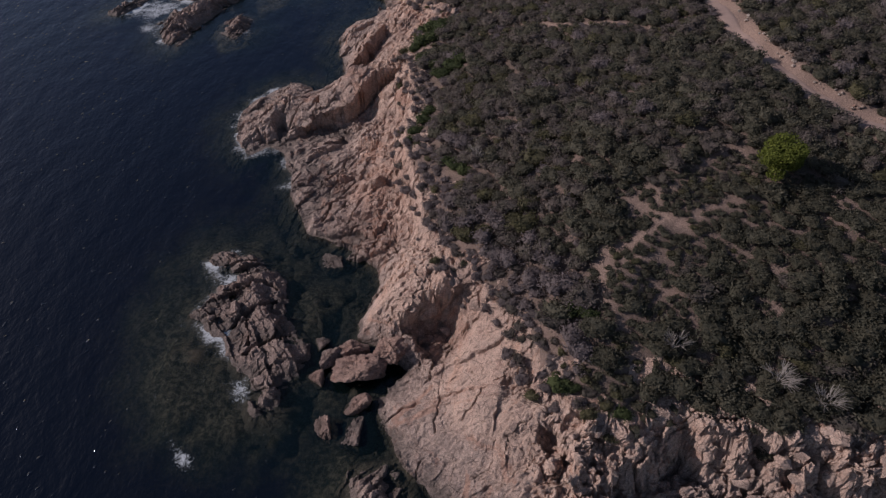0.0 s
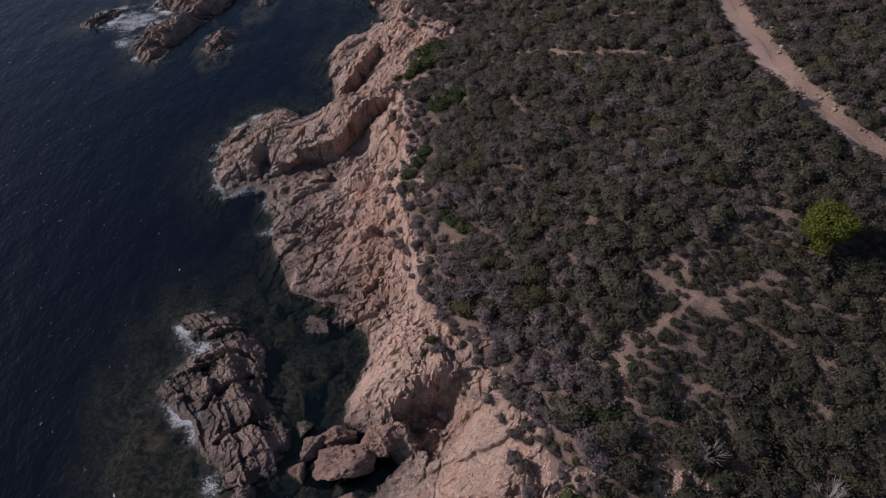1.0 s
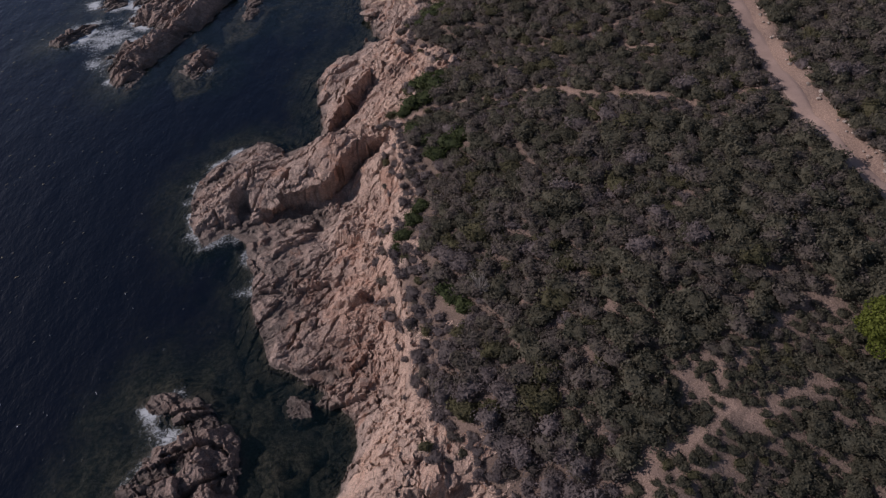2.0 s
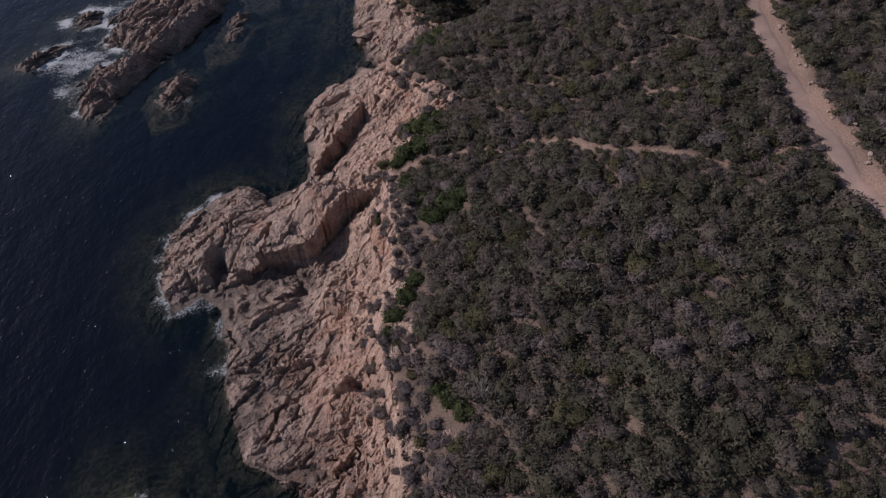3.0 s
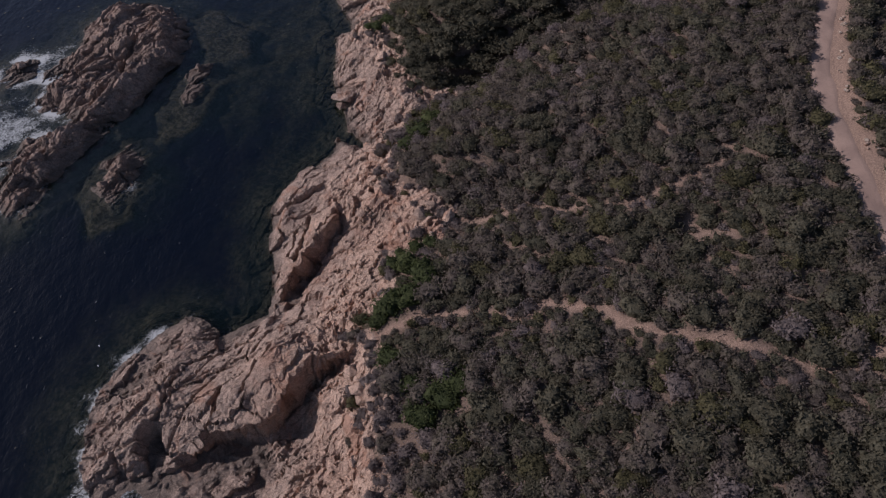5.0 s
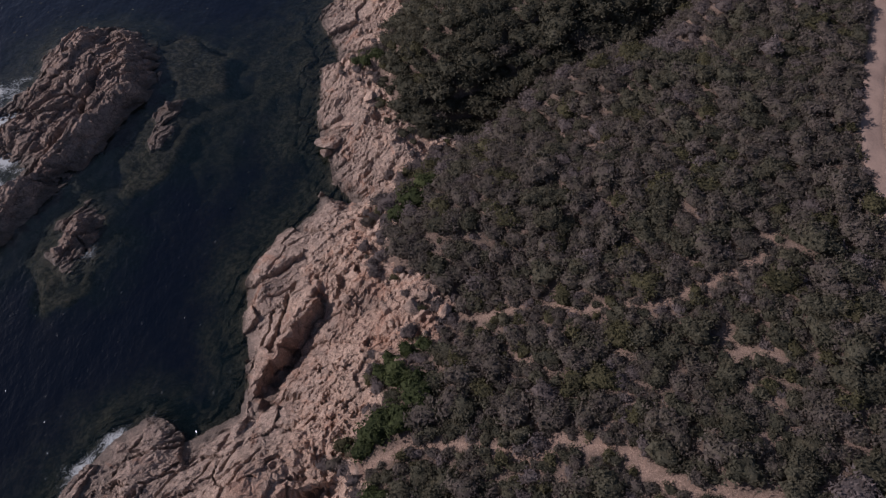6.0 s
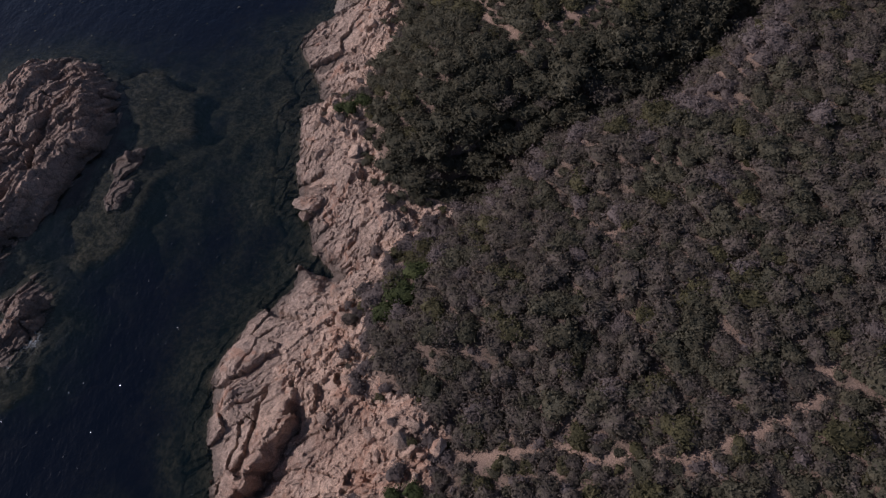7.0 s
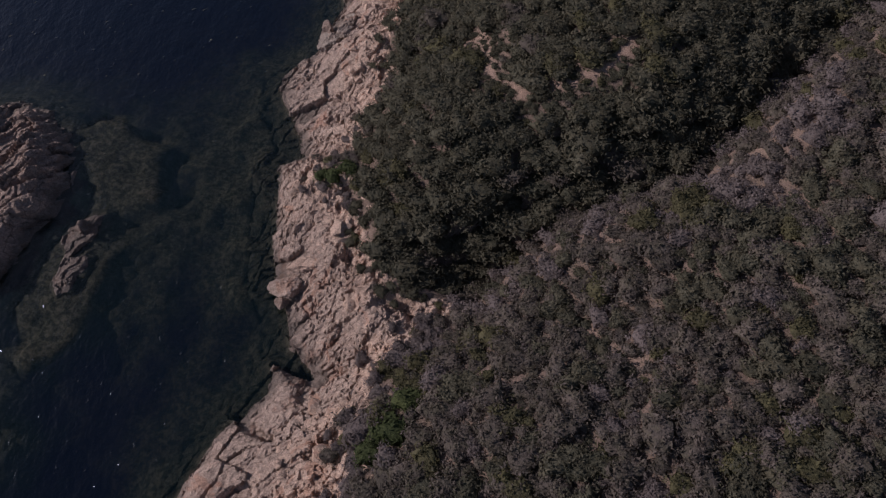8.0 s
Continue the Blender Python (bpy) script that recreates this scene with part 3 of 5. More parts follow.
def water_material():
    """Sea: a glossy surface; the deeper the floor, the less of it shows through the blue body of the water."""
    m, n, l, p = material("sea_water")
    n.remove(p)
    out = n["Material Output"]
    at = place_node(n)
    stretch = n.new("ShaderNodeMapping")
    stretch.inputs["Scale"].default_value, stretch.inputs["Rotation"].default_value = (1, 0.55, 1), (0, 0, radians(35))
    l.new(at, stretch.inputs["Vector"])
    swell, chop = noise_node(n, l, stretch.outputs[0], 0.35, 3, 0.5), noise_node(n, l, stretch.outputs[0], 1.8, 3, 0.6, 0.4)
    normal = bump_node(n, l, chop, 0.22, 0.25, bump_node(n, l, swell, 0.3, 0.6))
    normal = bump_node(n, l, noise_node(n, l, stretch.outputs[0], 4.5, 2, 0.5, 0.3), 0.2, 0.075, normal)
    crests = range_node(n, l, noise_node(n, l, at, 1.5, 1, 0.5, 0.2), 0.675, 0.84)      # sparse steep wavelets that glitter in the sun
    normal = bump_node(n, l, crests, 1.0, 0.06, normal)
    depth = attribute_node(n, "depth")
    body = n.new("ShaderNodeBsdfDiffuse")
    green = mix_node(n, l, range_node(n, l, depth, 0.3, 3.5), (0.0040, 0.0115, 0.0112), (0.0028, 0.0052, 0.0112))
    l.new(green, body.inputs["Color"])
    clear = n.new("ShaderNodeBsdfTransparent")
    clear.inputs["Color"].default_value = (0.50, 0.57, 0.51, 1)
    mix = n.new("ShaderNodeMixShader")
    l.new(range_node(n, l, attribute_node(n, "murk"), 0.0, 1.0, 0.15, 1.0), mix.inputs[0])
    l.new(clear.outputs[0], mix.inputs[1])
    l.new(body.outputs[0], mix.inputs[2])
    gloss = n.new("ShaderNodeBsdfGlossy")
    gloss.inputs["Roughness"].default_value = 0.1
    gloss.inputs["Color"].default_value = (0.60, 0.67, 0.81, 1)
    l.new(normal, gloss.inputs["Normal"])
    fresnel = n.new("ShaderNodeFresnel")
    fresnel.inputs["IOR"].default_value = 1.33
    l.new(normal, fresnel.inputs["Normal"])
    skin = n.new("ShaderNodeMixShader")
    l.new(fresnel.outputs[0], skin.inputs[0])
    l.new(mix.outputs[0], skin.inputs[1])
    l.new(gloss.outputs[0], skin.inputs[2])
    foam = n.new("ShaderNodeBsdfDiffuse")
    foam.inputs["Color"].default_value = (0.7, 0.73, 0.75, 1)
    lace = noise_node(n, l, at, 2.0, 8, 0.78, 1.6)
    mul = n.new("ShaderNodeMath")
    mul.operation = "MULTIPLY_ADD"
    l.new(attribute_node(n, "foam"), mul.inputs[0])
    mul.inputs[1].default_value = 0.47
    l.new(lace, mul.inputs[2])
    cover = range_node(n, l, mul.outputs[0], 0.70, 0.98, 0.0, 0.7)
    last = n.new("ShaderNodeMixShader")
    l.new(cover, last.inputs[0])
    l.new(skin.outputs[0], last.inputs[1])
    l.new(foam.outputs[0], last.inputs[2])
    l.new(last.outputs[0], out.inputs["Surface"])
    return m


def leaf_material(name, low, high, turn=(1.0, 1.0, 1.0)):
    m, n, l, p = material(name, 0.7)
    at = place_node(n)
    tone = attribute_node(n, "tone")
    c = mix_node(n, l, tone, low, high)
    c = mix_node(n, l, range_node(n, l, noise_node(n, l, at, 1.3, 4, 0.7), 0.42, 0.62, 0.0, 0.6), c, tuple(0.5 * (a + b) * k for a, b, k in zip(low, high, turn)))
    c = mix_node(n, l, range_node(n, l, noise_node(n, l, at, 11.0, 2, 0.6), 0.55, 0.7, 0.0, 0.45), c, tuple(1.25 * v for v in high))
    c = mix_node(n, l, range_node(n, l, noise_node(n, l, at, 2.2, 3), 0.4, 0.7), c, mix_node(n, l, 0.5, c, (low[0] * 0.6, low[1] * 0.6, low[2] * 0.6)))
    c = mix_node(n, l, range_node(n, l, noise_node(n, l, at, 8.0, 3, 0.7), 0.5, 0.62, 0.0, 0.25), c, (low[0] * 0.35, low[1] * 0.35, low[2] * 0.35))
    l.new(c, p.inputs["Base Color"])
    l.new(bump_node(n, l, noise_node(n, l, at, 7.0, 4, 0.7), 0.7, 0.2), p.inputs["Normal"])
    through_leaf, both = n.new("ShaderNodeBsdfTranslucent"), n.new("ShaderNodeMixShader")
    l.new(c, through_leaf.inputs["Color"])
    both.inputs[0].default_value = 0.45
    l.new(p.outputs[0], both.inputs[1])
    l.new(through_leaf.outputs[0], both.inputs[2])
    l.new(both.outputs[0], n["Material Output"].inputs["Surface"])
    return m


def bark_material(name, colour):
    m, n, l, p = material(name, 0.9)
    g = noise_node(n, l, place_node(n), 9.0, 5, 0.7)
    l.new(ramp_node(n, l, g, [(0.3, tuple(0.55 * c for c in colour)), (0.7, colour)]), p.inputs["Base Color"])
    l.new(bump_node(n, l, g, 0.6, 0.03), p.inputs["Normal"])
    return m


SOIL, DIRT, SEA = ground_material(), road_material(), water_material()
LEAVES = {
    "mastic_scrub": leaf_material("mastic_leaves", (0.083, 0.081, 0.057), (0.172, 0.159, 0.116), (1.1, 0.98, 0.9)),
    "heath_scrub": leaf_material("heath_leaves", (0.124, 0.103, 0.091), (0.215, 0.174, 0.156), (0.86, 0.95, 0.74)),
    "broom_scrub": leaf_material("broom_leaves", (0.101, 0.093, 0.048), (0.166, 0.150, 0.079), (0.9, 0.88, 1.1)),
    "juniper_scrub": leaf_material("juniper_leaves", (0.058, 0.076, 0.029), (0.112, 0.132, 0.052)),
    "dry_scrub": leaf_material("dry_twigs", (0.181, 0.145, 0.141), (0.260, 0.213, 0.210), (0.92, 0.95, 0.9)),
}
PINE = leaf_material("pine_needles", (0.112, 0.138, 0.024), (0.205, 0.232, 0.045))
BARK = bark_material("pine_bark", (0.16, 0.11, 0.08))
DEAD = bark_material("dead_wood", (0.34, 0.30, 0.27))


# ---------------------------------------------------------------- meshes
def mesh_of(name, verts, faces, mat, smooth_faces=False, values=None):
    """A mesh from arrays; all its faces have the same number of corners. values: numbers on its points."""
    me = bpy.data.meshes.new(name)
    verts, faces = np.asarray(verts, np.float32), np.asarray(faces, np.int32)
    k = faces.shape[1]
    me.vertices.add(len(verts))
    me.vertices.foreach_set("co", verts.ravel())
    me.loops.add(faces.size)
    me.loops.foreach_set("vertex_index", faces.ravel())
    me.polygons.add(len(faces))
    me.polygons.foreach_set("loop_start", np.arange(0, faces.size, k, dtype=np.int32))
    me.polygons.foreach_set("use_smooth", np.broadcast_to(np.asarray(smooth_faces, bool), len(faces)).copy())
    for key, v in (values or {}).items():
        me.attributes.new(key, "FLOAT", "POINT").data.foreach_set("value", np.asarray(v, np.float32))
    me.update(calc_edges=True)
    me.materials.append(mat)
    return me


def sheet(xs, ys):
    """The points of a grid and its four-cornered faces."""
    x, y = np.meshgrid(xs, ys)
    i = np.arange(x.size).reshape(x.shape)
    faces = np.stack([i[:-1, :-1], i[:-1, 1:], i[1:, 1:], i[1:, :-1]], -1).reshape(-1, 4)
    return x.ravel(), y.ravel(), faces


def keep(verts, faces, wanted, *more):
    """Drops the points that are not wanted, and the faces that use them."""
    faces = faces[wanted[faces].all(1)]
    used = np.zeros(len(verts), bool)
    used[faces] = True
    number = np.cumsum(used) - 1
    return (verts[used], number[faces], *[m[used] for m in more])


def spaced(a, b, step, *out):
    lows, highs = [-v for v in out[::-1]], list(out)
    return np.concatenate([[a + v for v in lows], np.arange(a, b + step / 2, step), [b + v for v in highs]])


def tilted(x, y, z, amount, seed):
    """Pushes points sideways a little, so that steep faces get overhangs and crags."""
    return x + amount * fractal(x / 0.9 + z, y / 0.9, seed, 3), y + amount * fractal(x / 0.9, y / 0.9 + z, seed + 9, 3)


# ground: one sheet, land and sea floor
FAR = (6, 20, 60, 150, 400, 900)
gx, gy, gf = sheet(spaced(-62, 66, 0.6, *FAR), spaced(4, 172, 0.6, *FAR))
gh, gdw, gde = rough_height(gx, gy)
trod = np.exp(-(line_distance(gx, gy, TRAIL) / 0.4) ** 2) + 0.8 * np.exp(-(line_distance(gx, gy, TRAIL_2) / 0.4) ** 2) + 0.9 * np.exp(-(line_distance(gx, gy, TRAIL_3) / 0.42) ** 2)
for line in WORN:
    trod = trod + 0.55 * np.exp(-(line_distance(gx, gy, line) / 0.45) ** 2)
trod = np.clip(trod + 0.9 * np.exp(-(line_distance(gx, gy, ROAD) / np.where(gx > np.interp(gy, [p[1] for p in ROAD], [p[0] for p in ROAD]), 2.1, 1.0)) ** 2), 0, 1)
in_rock = (gdw > -2.2) & (gde < 0.2)
gh = np.where(in_rock, gh - 1.6 - 0.25 * np.maximum(gh, 0) - 2.5 * np.exp(-((gx + 0.8) / 3.5) ** 2 - ((gy - 37.5) / 2.5) ** 2), gh)
ground = tagged(new("ground", mesh_of("ground", np.stack([gx, gy, gh], 1), gf, SOIL, True, {"trodden": trod})),
                "reddish-brown stony soil running down to the sea floor", "ground", kind="structure")

# rocky shore: the belt of bare rock between water and scrub
rx, ry, rf = sheet(np.arange(-33, 60, 0.5), np.arange(9, 168, 0.5))
_, rdw, rde = rough_height(rx, ry)
wide = ((rdw > -3.4) & (rde < np.where((ry < 42) & (rx > 0) | (ry > 46) & (ry < 74), 5.2, 2.6))).reshape(-1, 186)
fine_x, fine_y = np.arange(-33, 60, 0.118), np.concatenate([np.arange(9, 29, 0.075), np.arange(29, 166, 0.118)])
rx, ry, rf = sheet(fine_x, fine_y)
wide = wide[np.clip(np.rint((ry - 9) / 0.5).astype(int), 0, wide.shape[0] - 1), np.clip(np.rint((rx + 33) / 0.5).astype(int), 0, 185)]
rv, rf = keep(np.stack([rx, ry], 1), rf, wide)
rx, ry = rv.T
rh, rdw, rde = rough_height(rx, ry)
crumb = np.clip(ramp(rde + 2.0 * ramp(ry, 58, 64) * (1 - ramp(ry, 100, 106)), -6.5, -1.0) + 0.4 * fractal(rx / 4, ry / 4, 83, 2) + ramp(29 - ry, 0, 3) * ramp(rx, 4, 8) - 0.8 * ramp(-rde - 1.5 * ramp(ry, 58, 64), 4, 8), -0.6, 1)
rde = np.where(rde > 0, rde * (1 - 0.5 * np.maximum((ry < 42) * (rx > 0), ramp(ry, 46, 50) * (1 - ramp(ry, 70, 74)))), rde)
slab = ramp(inside_distance(rx + 0.5 * fractal(rx / 2, ry / 2, 45, 2), ry, SLAB), -0.5, 0.9)
relief = rock_relief(rx, ry, 0.95, crumb * (1 - 0.7 * slab)) * (1 - 0.1 * ramp(ry, 96, 103)) * ramp(rdw, -3, 1.2) * (1 - 0.5 * ramp(rde, -1.0, 0.8))
sheer = 0.45 * fractal(rx / 4, ry / 4, 46, 3) + 0.06 * fractal(rx / 0.6, ry / 0.45, 47, 4, 0.75) + 0.4 * ramp(ry - along(rx, CRACKS[2]), -0.1, 0.15)
for k, line in enumerate(CRACKS):
    gap_to = line_distance(rx + 0.13 * fractal(rx / 0.9, ry / 0.9, 48 + k, 3), ry + 0.13 * fractal(rx / 0.9, ry / 0.9, 148 + k, 3), line)
    sheer = sheer - 0.3 * (1 - ramp(gap_to, 0.02, 0.12)) * ramp(smooth(rx / 2.5, ry / 2.5, 160 + k), -0.7, -0.3)
relief = relief * (1 - 0.87 * slab) + sheer * slab
solid = (1 - np.clip(crumb + 0.35, 0, 1)) * (1 - slab) * ramp(ry, 44, 48) * (1 - 0.4 * ramp(ry, 94, 101))
relief = relief - solid * np.maximum(0.42 * joints(rx, ry, radians(64), 1.7, 430), np.maximum(0.34 * joints(rx, ry, radians(22), 2.6, 440), 0.13 * joints(rx, ry, radians(35), 0.9, 450, 0.06)))
rag_x, rag_y = rx + 0.16 * fractal(rx / 0.8, ry / 0.8, 171, 3), ry + 0.16 * fractal(rx / 0.8, ry / 0.8, 181, 3)
for line, half, deep in RIFTS:
    relief = relief - deep * (1 - ramp(line_distance(rag_x, rag_y, line), 0.6 * half, 1.5 * half)) * ramp(rdw, -1, 0.5)
for line, up in SCARPS:
    ahead = rag_y - along(rag_x, line)
    ends = ramp(rx, line[0][0] - 0.3, line[0][0] + 0.5) * (1 - ramp(rx, line[-1][0] - 0.5, line[-1][0] + 0.3))
    relief = relief + up * ends * (ramp(ahead, -0.1, 0.1) * np.exp(-np.maximum(ahead, 0) / 1.8) - 0.35 * (1 - ramp(ahead, -0.1, 0.1)) * np.exp(np.minimum(ahead, 0) / 0.9))
rz = rh + relief - 0.8 * ramp(rde + 1.1 * fractal(rx / 1.8, ry / 1.8, 87, 3), 0.9, 2.4) - 0.3 * ramp(-rdw, 2, 4)
rz = np.maximum(rz, (0.3 + 0.25 * fractal(rx / 0.9, ry / 0.9, 89, 3)) * ramp(rdw, 0.2, 1.4) - 4 * (rdw < 0.2))
steep = np.exp(-((ry - along(rx, RIDGE)) / 1.6) ** 2) + np.exp(-((ry - along(rx, LIP)) / 1.6) ** 2) * (rx < 7) + np.exp(-(line_distance(rx, ry, HOLLOW) / 1.6) ** 2)
tx, ty = tilted(rx, ry, rz, 0.13 + 0.28 * np.clip(steep, 0, 1) * ramp(rdw, 0, 2), 301)
# rock leaning out over the hollow and over the shelf
lean = np.exp(-((rx + 0.8) / 3.2) ** 2) * ramp(ry - along(rx, LIP), -0.1, 0.25) * (1 - ramp(ry - along(rx, LIP), 0.3, 3.6))
south = ramp(30 - ry, 0, 3) * ramp(rx, 5, 8) * ramp(-rde, 0.0, 0.8) * ramp(rdw, 0, 2)
side = 0.5 * (blocks(rx / 1.7 + 0.3 * rz, rz / 1.2, 331)[1] - 0.5) + 0.22 * (blocks(rx / 0.8, rz / 0.7, 332)[1] - 0.5)
ty = ty - 0.9 * lean - south * side - 0.11 * np.maximum(rz, 0) * south
lean = np.exp(-((rx + 13) / 5) ** 2) * ramp(ry - along(rx, RIDGE), -0.3, 0.3) * (1 - ramp(ry - along(rx, RIDGE), 0.4, 2.6))
tx, ty = tx + 0.35 * lean, ty - 0.75 * lean
# how far spray bleaches the warm rock to grey, and where iron reddens it
spray = ramp(0.62 - rdw / np.maximum(rdw + np.maximum(-rde, 0), 0.01) + 0.16 * fractal(rx / 2.5, ry / 2.5, 191, 3) + 0.22 * ramp(ry, 98, 106), -0.1, 0.3) * ramp(ry, 42, 46)
iron = sum(much * np.exp(-((rx - cx) ** 2 + (ry - cy) ** 2) / r ** 2) for cx, cy, r, much in ((-9.5, 57, 4.5, 1), (-8, 50, 3, 1), (-13.5, 75.5, 2, 1), (-1, 37, 2.5, 1), (-13, 88, 2.6, 1),
                                                                                            (-6, 91, 5, 0.45), (-8, 78, 4, 0.35), (-7, 67, 3, 0.4), (2, 32, 5, 0.3)))
rv, rf, spray, iron = keep(np.stack([tx, ty, rz], 1), rf, (rdw > -3) & (rde < 2.5), spray, iron)
rocky_shore = tagged(new("rocky_shore", mesh_of("rocky_shore", rv, rf, ROCK, False, {"spray": spray, "iron": np.clip(iron, 0, 1)})),
                     "pink-beige fractured granite shore with joints and ledges", "rock", kind="structure")

# sea
wx, wy, wf = sheet(spaced(-90, 10, 0.6, *FAR), spaced(6, 168, 0.6, *FAR))
wh, wdw, _ = rough_height(wx, wy)
off_shore = np.maximum(-wdw, 0)
off_islet = np.full(wx.shape, 1e3)
for ring in ISLETS.values():
    off_islet = np.minimum(off_islet, np.abs(inside_distance(wx, wy, ring)))


def spot(x, y, r):
    return np.exp(-((wx - x) ** 2 + (wy - y) ** 2) / r ** 2)


surf = spot(-29, 71, 9) + 0.45 * spot(-27, 82, 6) + 0.8 * spot(-21, 60, 6) + spot(-26, 40, 5) + spot(-20, 32, 4) + 0.8 * spot(-26, 48, 4) \
    + 1.3 * spot(-50, 99, 7) + 1.5 * spot(-53, 109, 8) + 1.2 * spot(-55, 127, 7) + spot(-37, 99, 4) + 1.3 * spot(-57, 119, 7)
lace = np.clip(surf, 0, 1.1) * (0.55 + 0.7 * fractal(wx / 2.2, wy / 2.2, 351, 3)) * np.exp(-np.minimum(off_shore, off_islet) / 2.0) + 0.42 * spot(-22.6, 24, 1.1) + 0.55 * np.exp(-((wx + 23.6 + 0.9 * (wy - 25)) ** 2 / 0.5 + (wy - 25) ** 2 / 4))
lace = lace + 0.62 * spot(-19.2, 31.0, 1.4) + 0.6 * spot(-23.4, 37.2, 1.5) + 0.55 * spot(-23.6, 44.2, 1.2) + 0.2 * np.exp(-(((wx + 53) / 2.5) ** 2 + ((wy - 104) / 5) ** 2))
lace = lace + 0.55 * np.exp(-(((wx + 53) / 4) ** 2 + ((wy - 109) / 6) ** 2)) + 0.4 * np.exp(-(((wx + 55) / 5) ** 2 + ((wy - 121) / 5) ** 2))
water = tagged(new("water", mesh_of("water", np.stack([wx, wy, 0 * wx], 1), wf, SEA, True, {"depth": np.maximum(-wh, 0), "murk": 1 - np.exp(-np.maximum(-wh, 0) / 1.8), "foam": lace})),
               "dark blue rippled sea, green over shallow rock", "water", kind="structure")

water.visible_shadow = False                     # lets the daylight down to the sea floor

# road: a strip of packed dirt along the slope
def strip(line, half, lift, step=0.5):
    """Points across and along a smooth line on the land."""
    pts = [Vector((*p, 0)) for p in line]
    run = []
    for a, b, c, d in zip([pts[0]] + pts[:-2], pts[:-1], pts[1:], pts[2:] + [pts[-1]]):
        count = max(2, int((c - b).length / step))
        for k in range(count):
            t = k / count
            run.append(0.5 * ((2 * b) + (c - a) * t + (2 * a - 5 * b + 4 * c - d) * t * t + (3 * b - a - 3 * c + d) * t ** 3))
    run = np.array([(p.x, p.y) for p in run])
    way = np.gradient(run, axis=0)
    way /= np.linalg.norm(way, axis=1)[:, None]
    side = np.stack([way[:, 1], -way[:, 0]], 1)
    across = np.linspace(-1, 1, 9)
    width = half * (1 + 0.14 * smooth(run[:, 1] / 3, run[:, 0] / 3, 91))
    p = run[:, None] + side[:, None] * (across[None, :] * width[:, None])[..., None]
    x, y = p[..., 0].ravel(), p[..., 1].ravel()
    z = rough_height(x, y)[0] + lift - 0.06 * np.tile(np.abs(across) ** 6, len(run))
    i = np.arange(x.size).reshape(len(run), 9)
    return np.stack([x, y, z], 1), np.stack([i[:-1, :-1], i[:-1, 1:], i[1:, 1:], i[1:, :-1]], -1).reshape(-1, 4)


road = tagged(new("road", mesh_of("road", *strip(ROAD, 0.86, 0.06), DIRT, True)), "pinkish packed dirt track along the slope", "road", kind="structure")


# islets and boulders
def block_mesh(name, seed, mat):
    """An angular broken block about one metre across."""
    rng = random.Random(seed)
    bm = bmesh.new()
    for k in range(15):
        p = Vector((rng.gauss(0, 1), rng.gauss(0, 1), rng.gauss(0, 1))).normalized() * rng.uniform(0.42, 0.56)
        bm.verts.new((p.x * 1.3, p.y, p.z * 0.8))
    hull = bmesh.ops.convex_hull(bm, input=bm.verts)
    bmesh.ops.delete(bm, geom=[g for g in hull["geom_interior"] if isinstance(g, bmesh.types.BMVert)], context="VERTS")
    me = bpy.data.meshes.new(name)
    bm.to_mesh(me)
    bm.free()
    me.materials.append(mat)
    return me


def lay_blocks(parent, verts, meshes, count, low, high, seed, fits):
    """Lays loose blocks as parts of a rock, half sunk into its surface."""
    rng = np.random.default_rng(seed)
    spots = rng.permutation(np.flatnonzero(fits))[:count]
    for i in spots:
        b = new("rock_block", meshes[int(rng.integers(len(meshes)))])
        b.parent = parent
        k = low + (high - low) * rng.uniform() ** 2.2
        b.matrix_world = Matrix.LocRotScale(Vector(verts[i]) + Vector((0, 0, 0.05 * k)), Euler((rng.uniform(-0.3, 0.3), rng.uniform(-0.3, 0.3), rng.uniform(0, 6.28))), (k, k, k))


BLOCKS = [block_mesh("rock_block", 700 + k, ROCK) for k in range(8)]
GREY_BLOCKS = [block_mesh("rock_block", 720 + k, ISLET_ROCK) for k in range(6)]


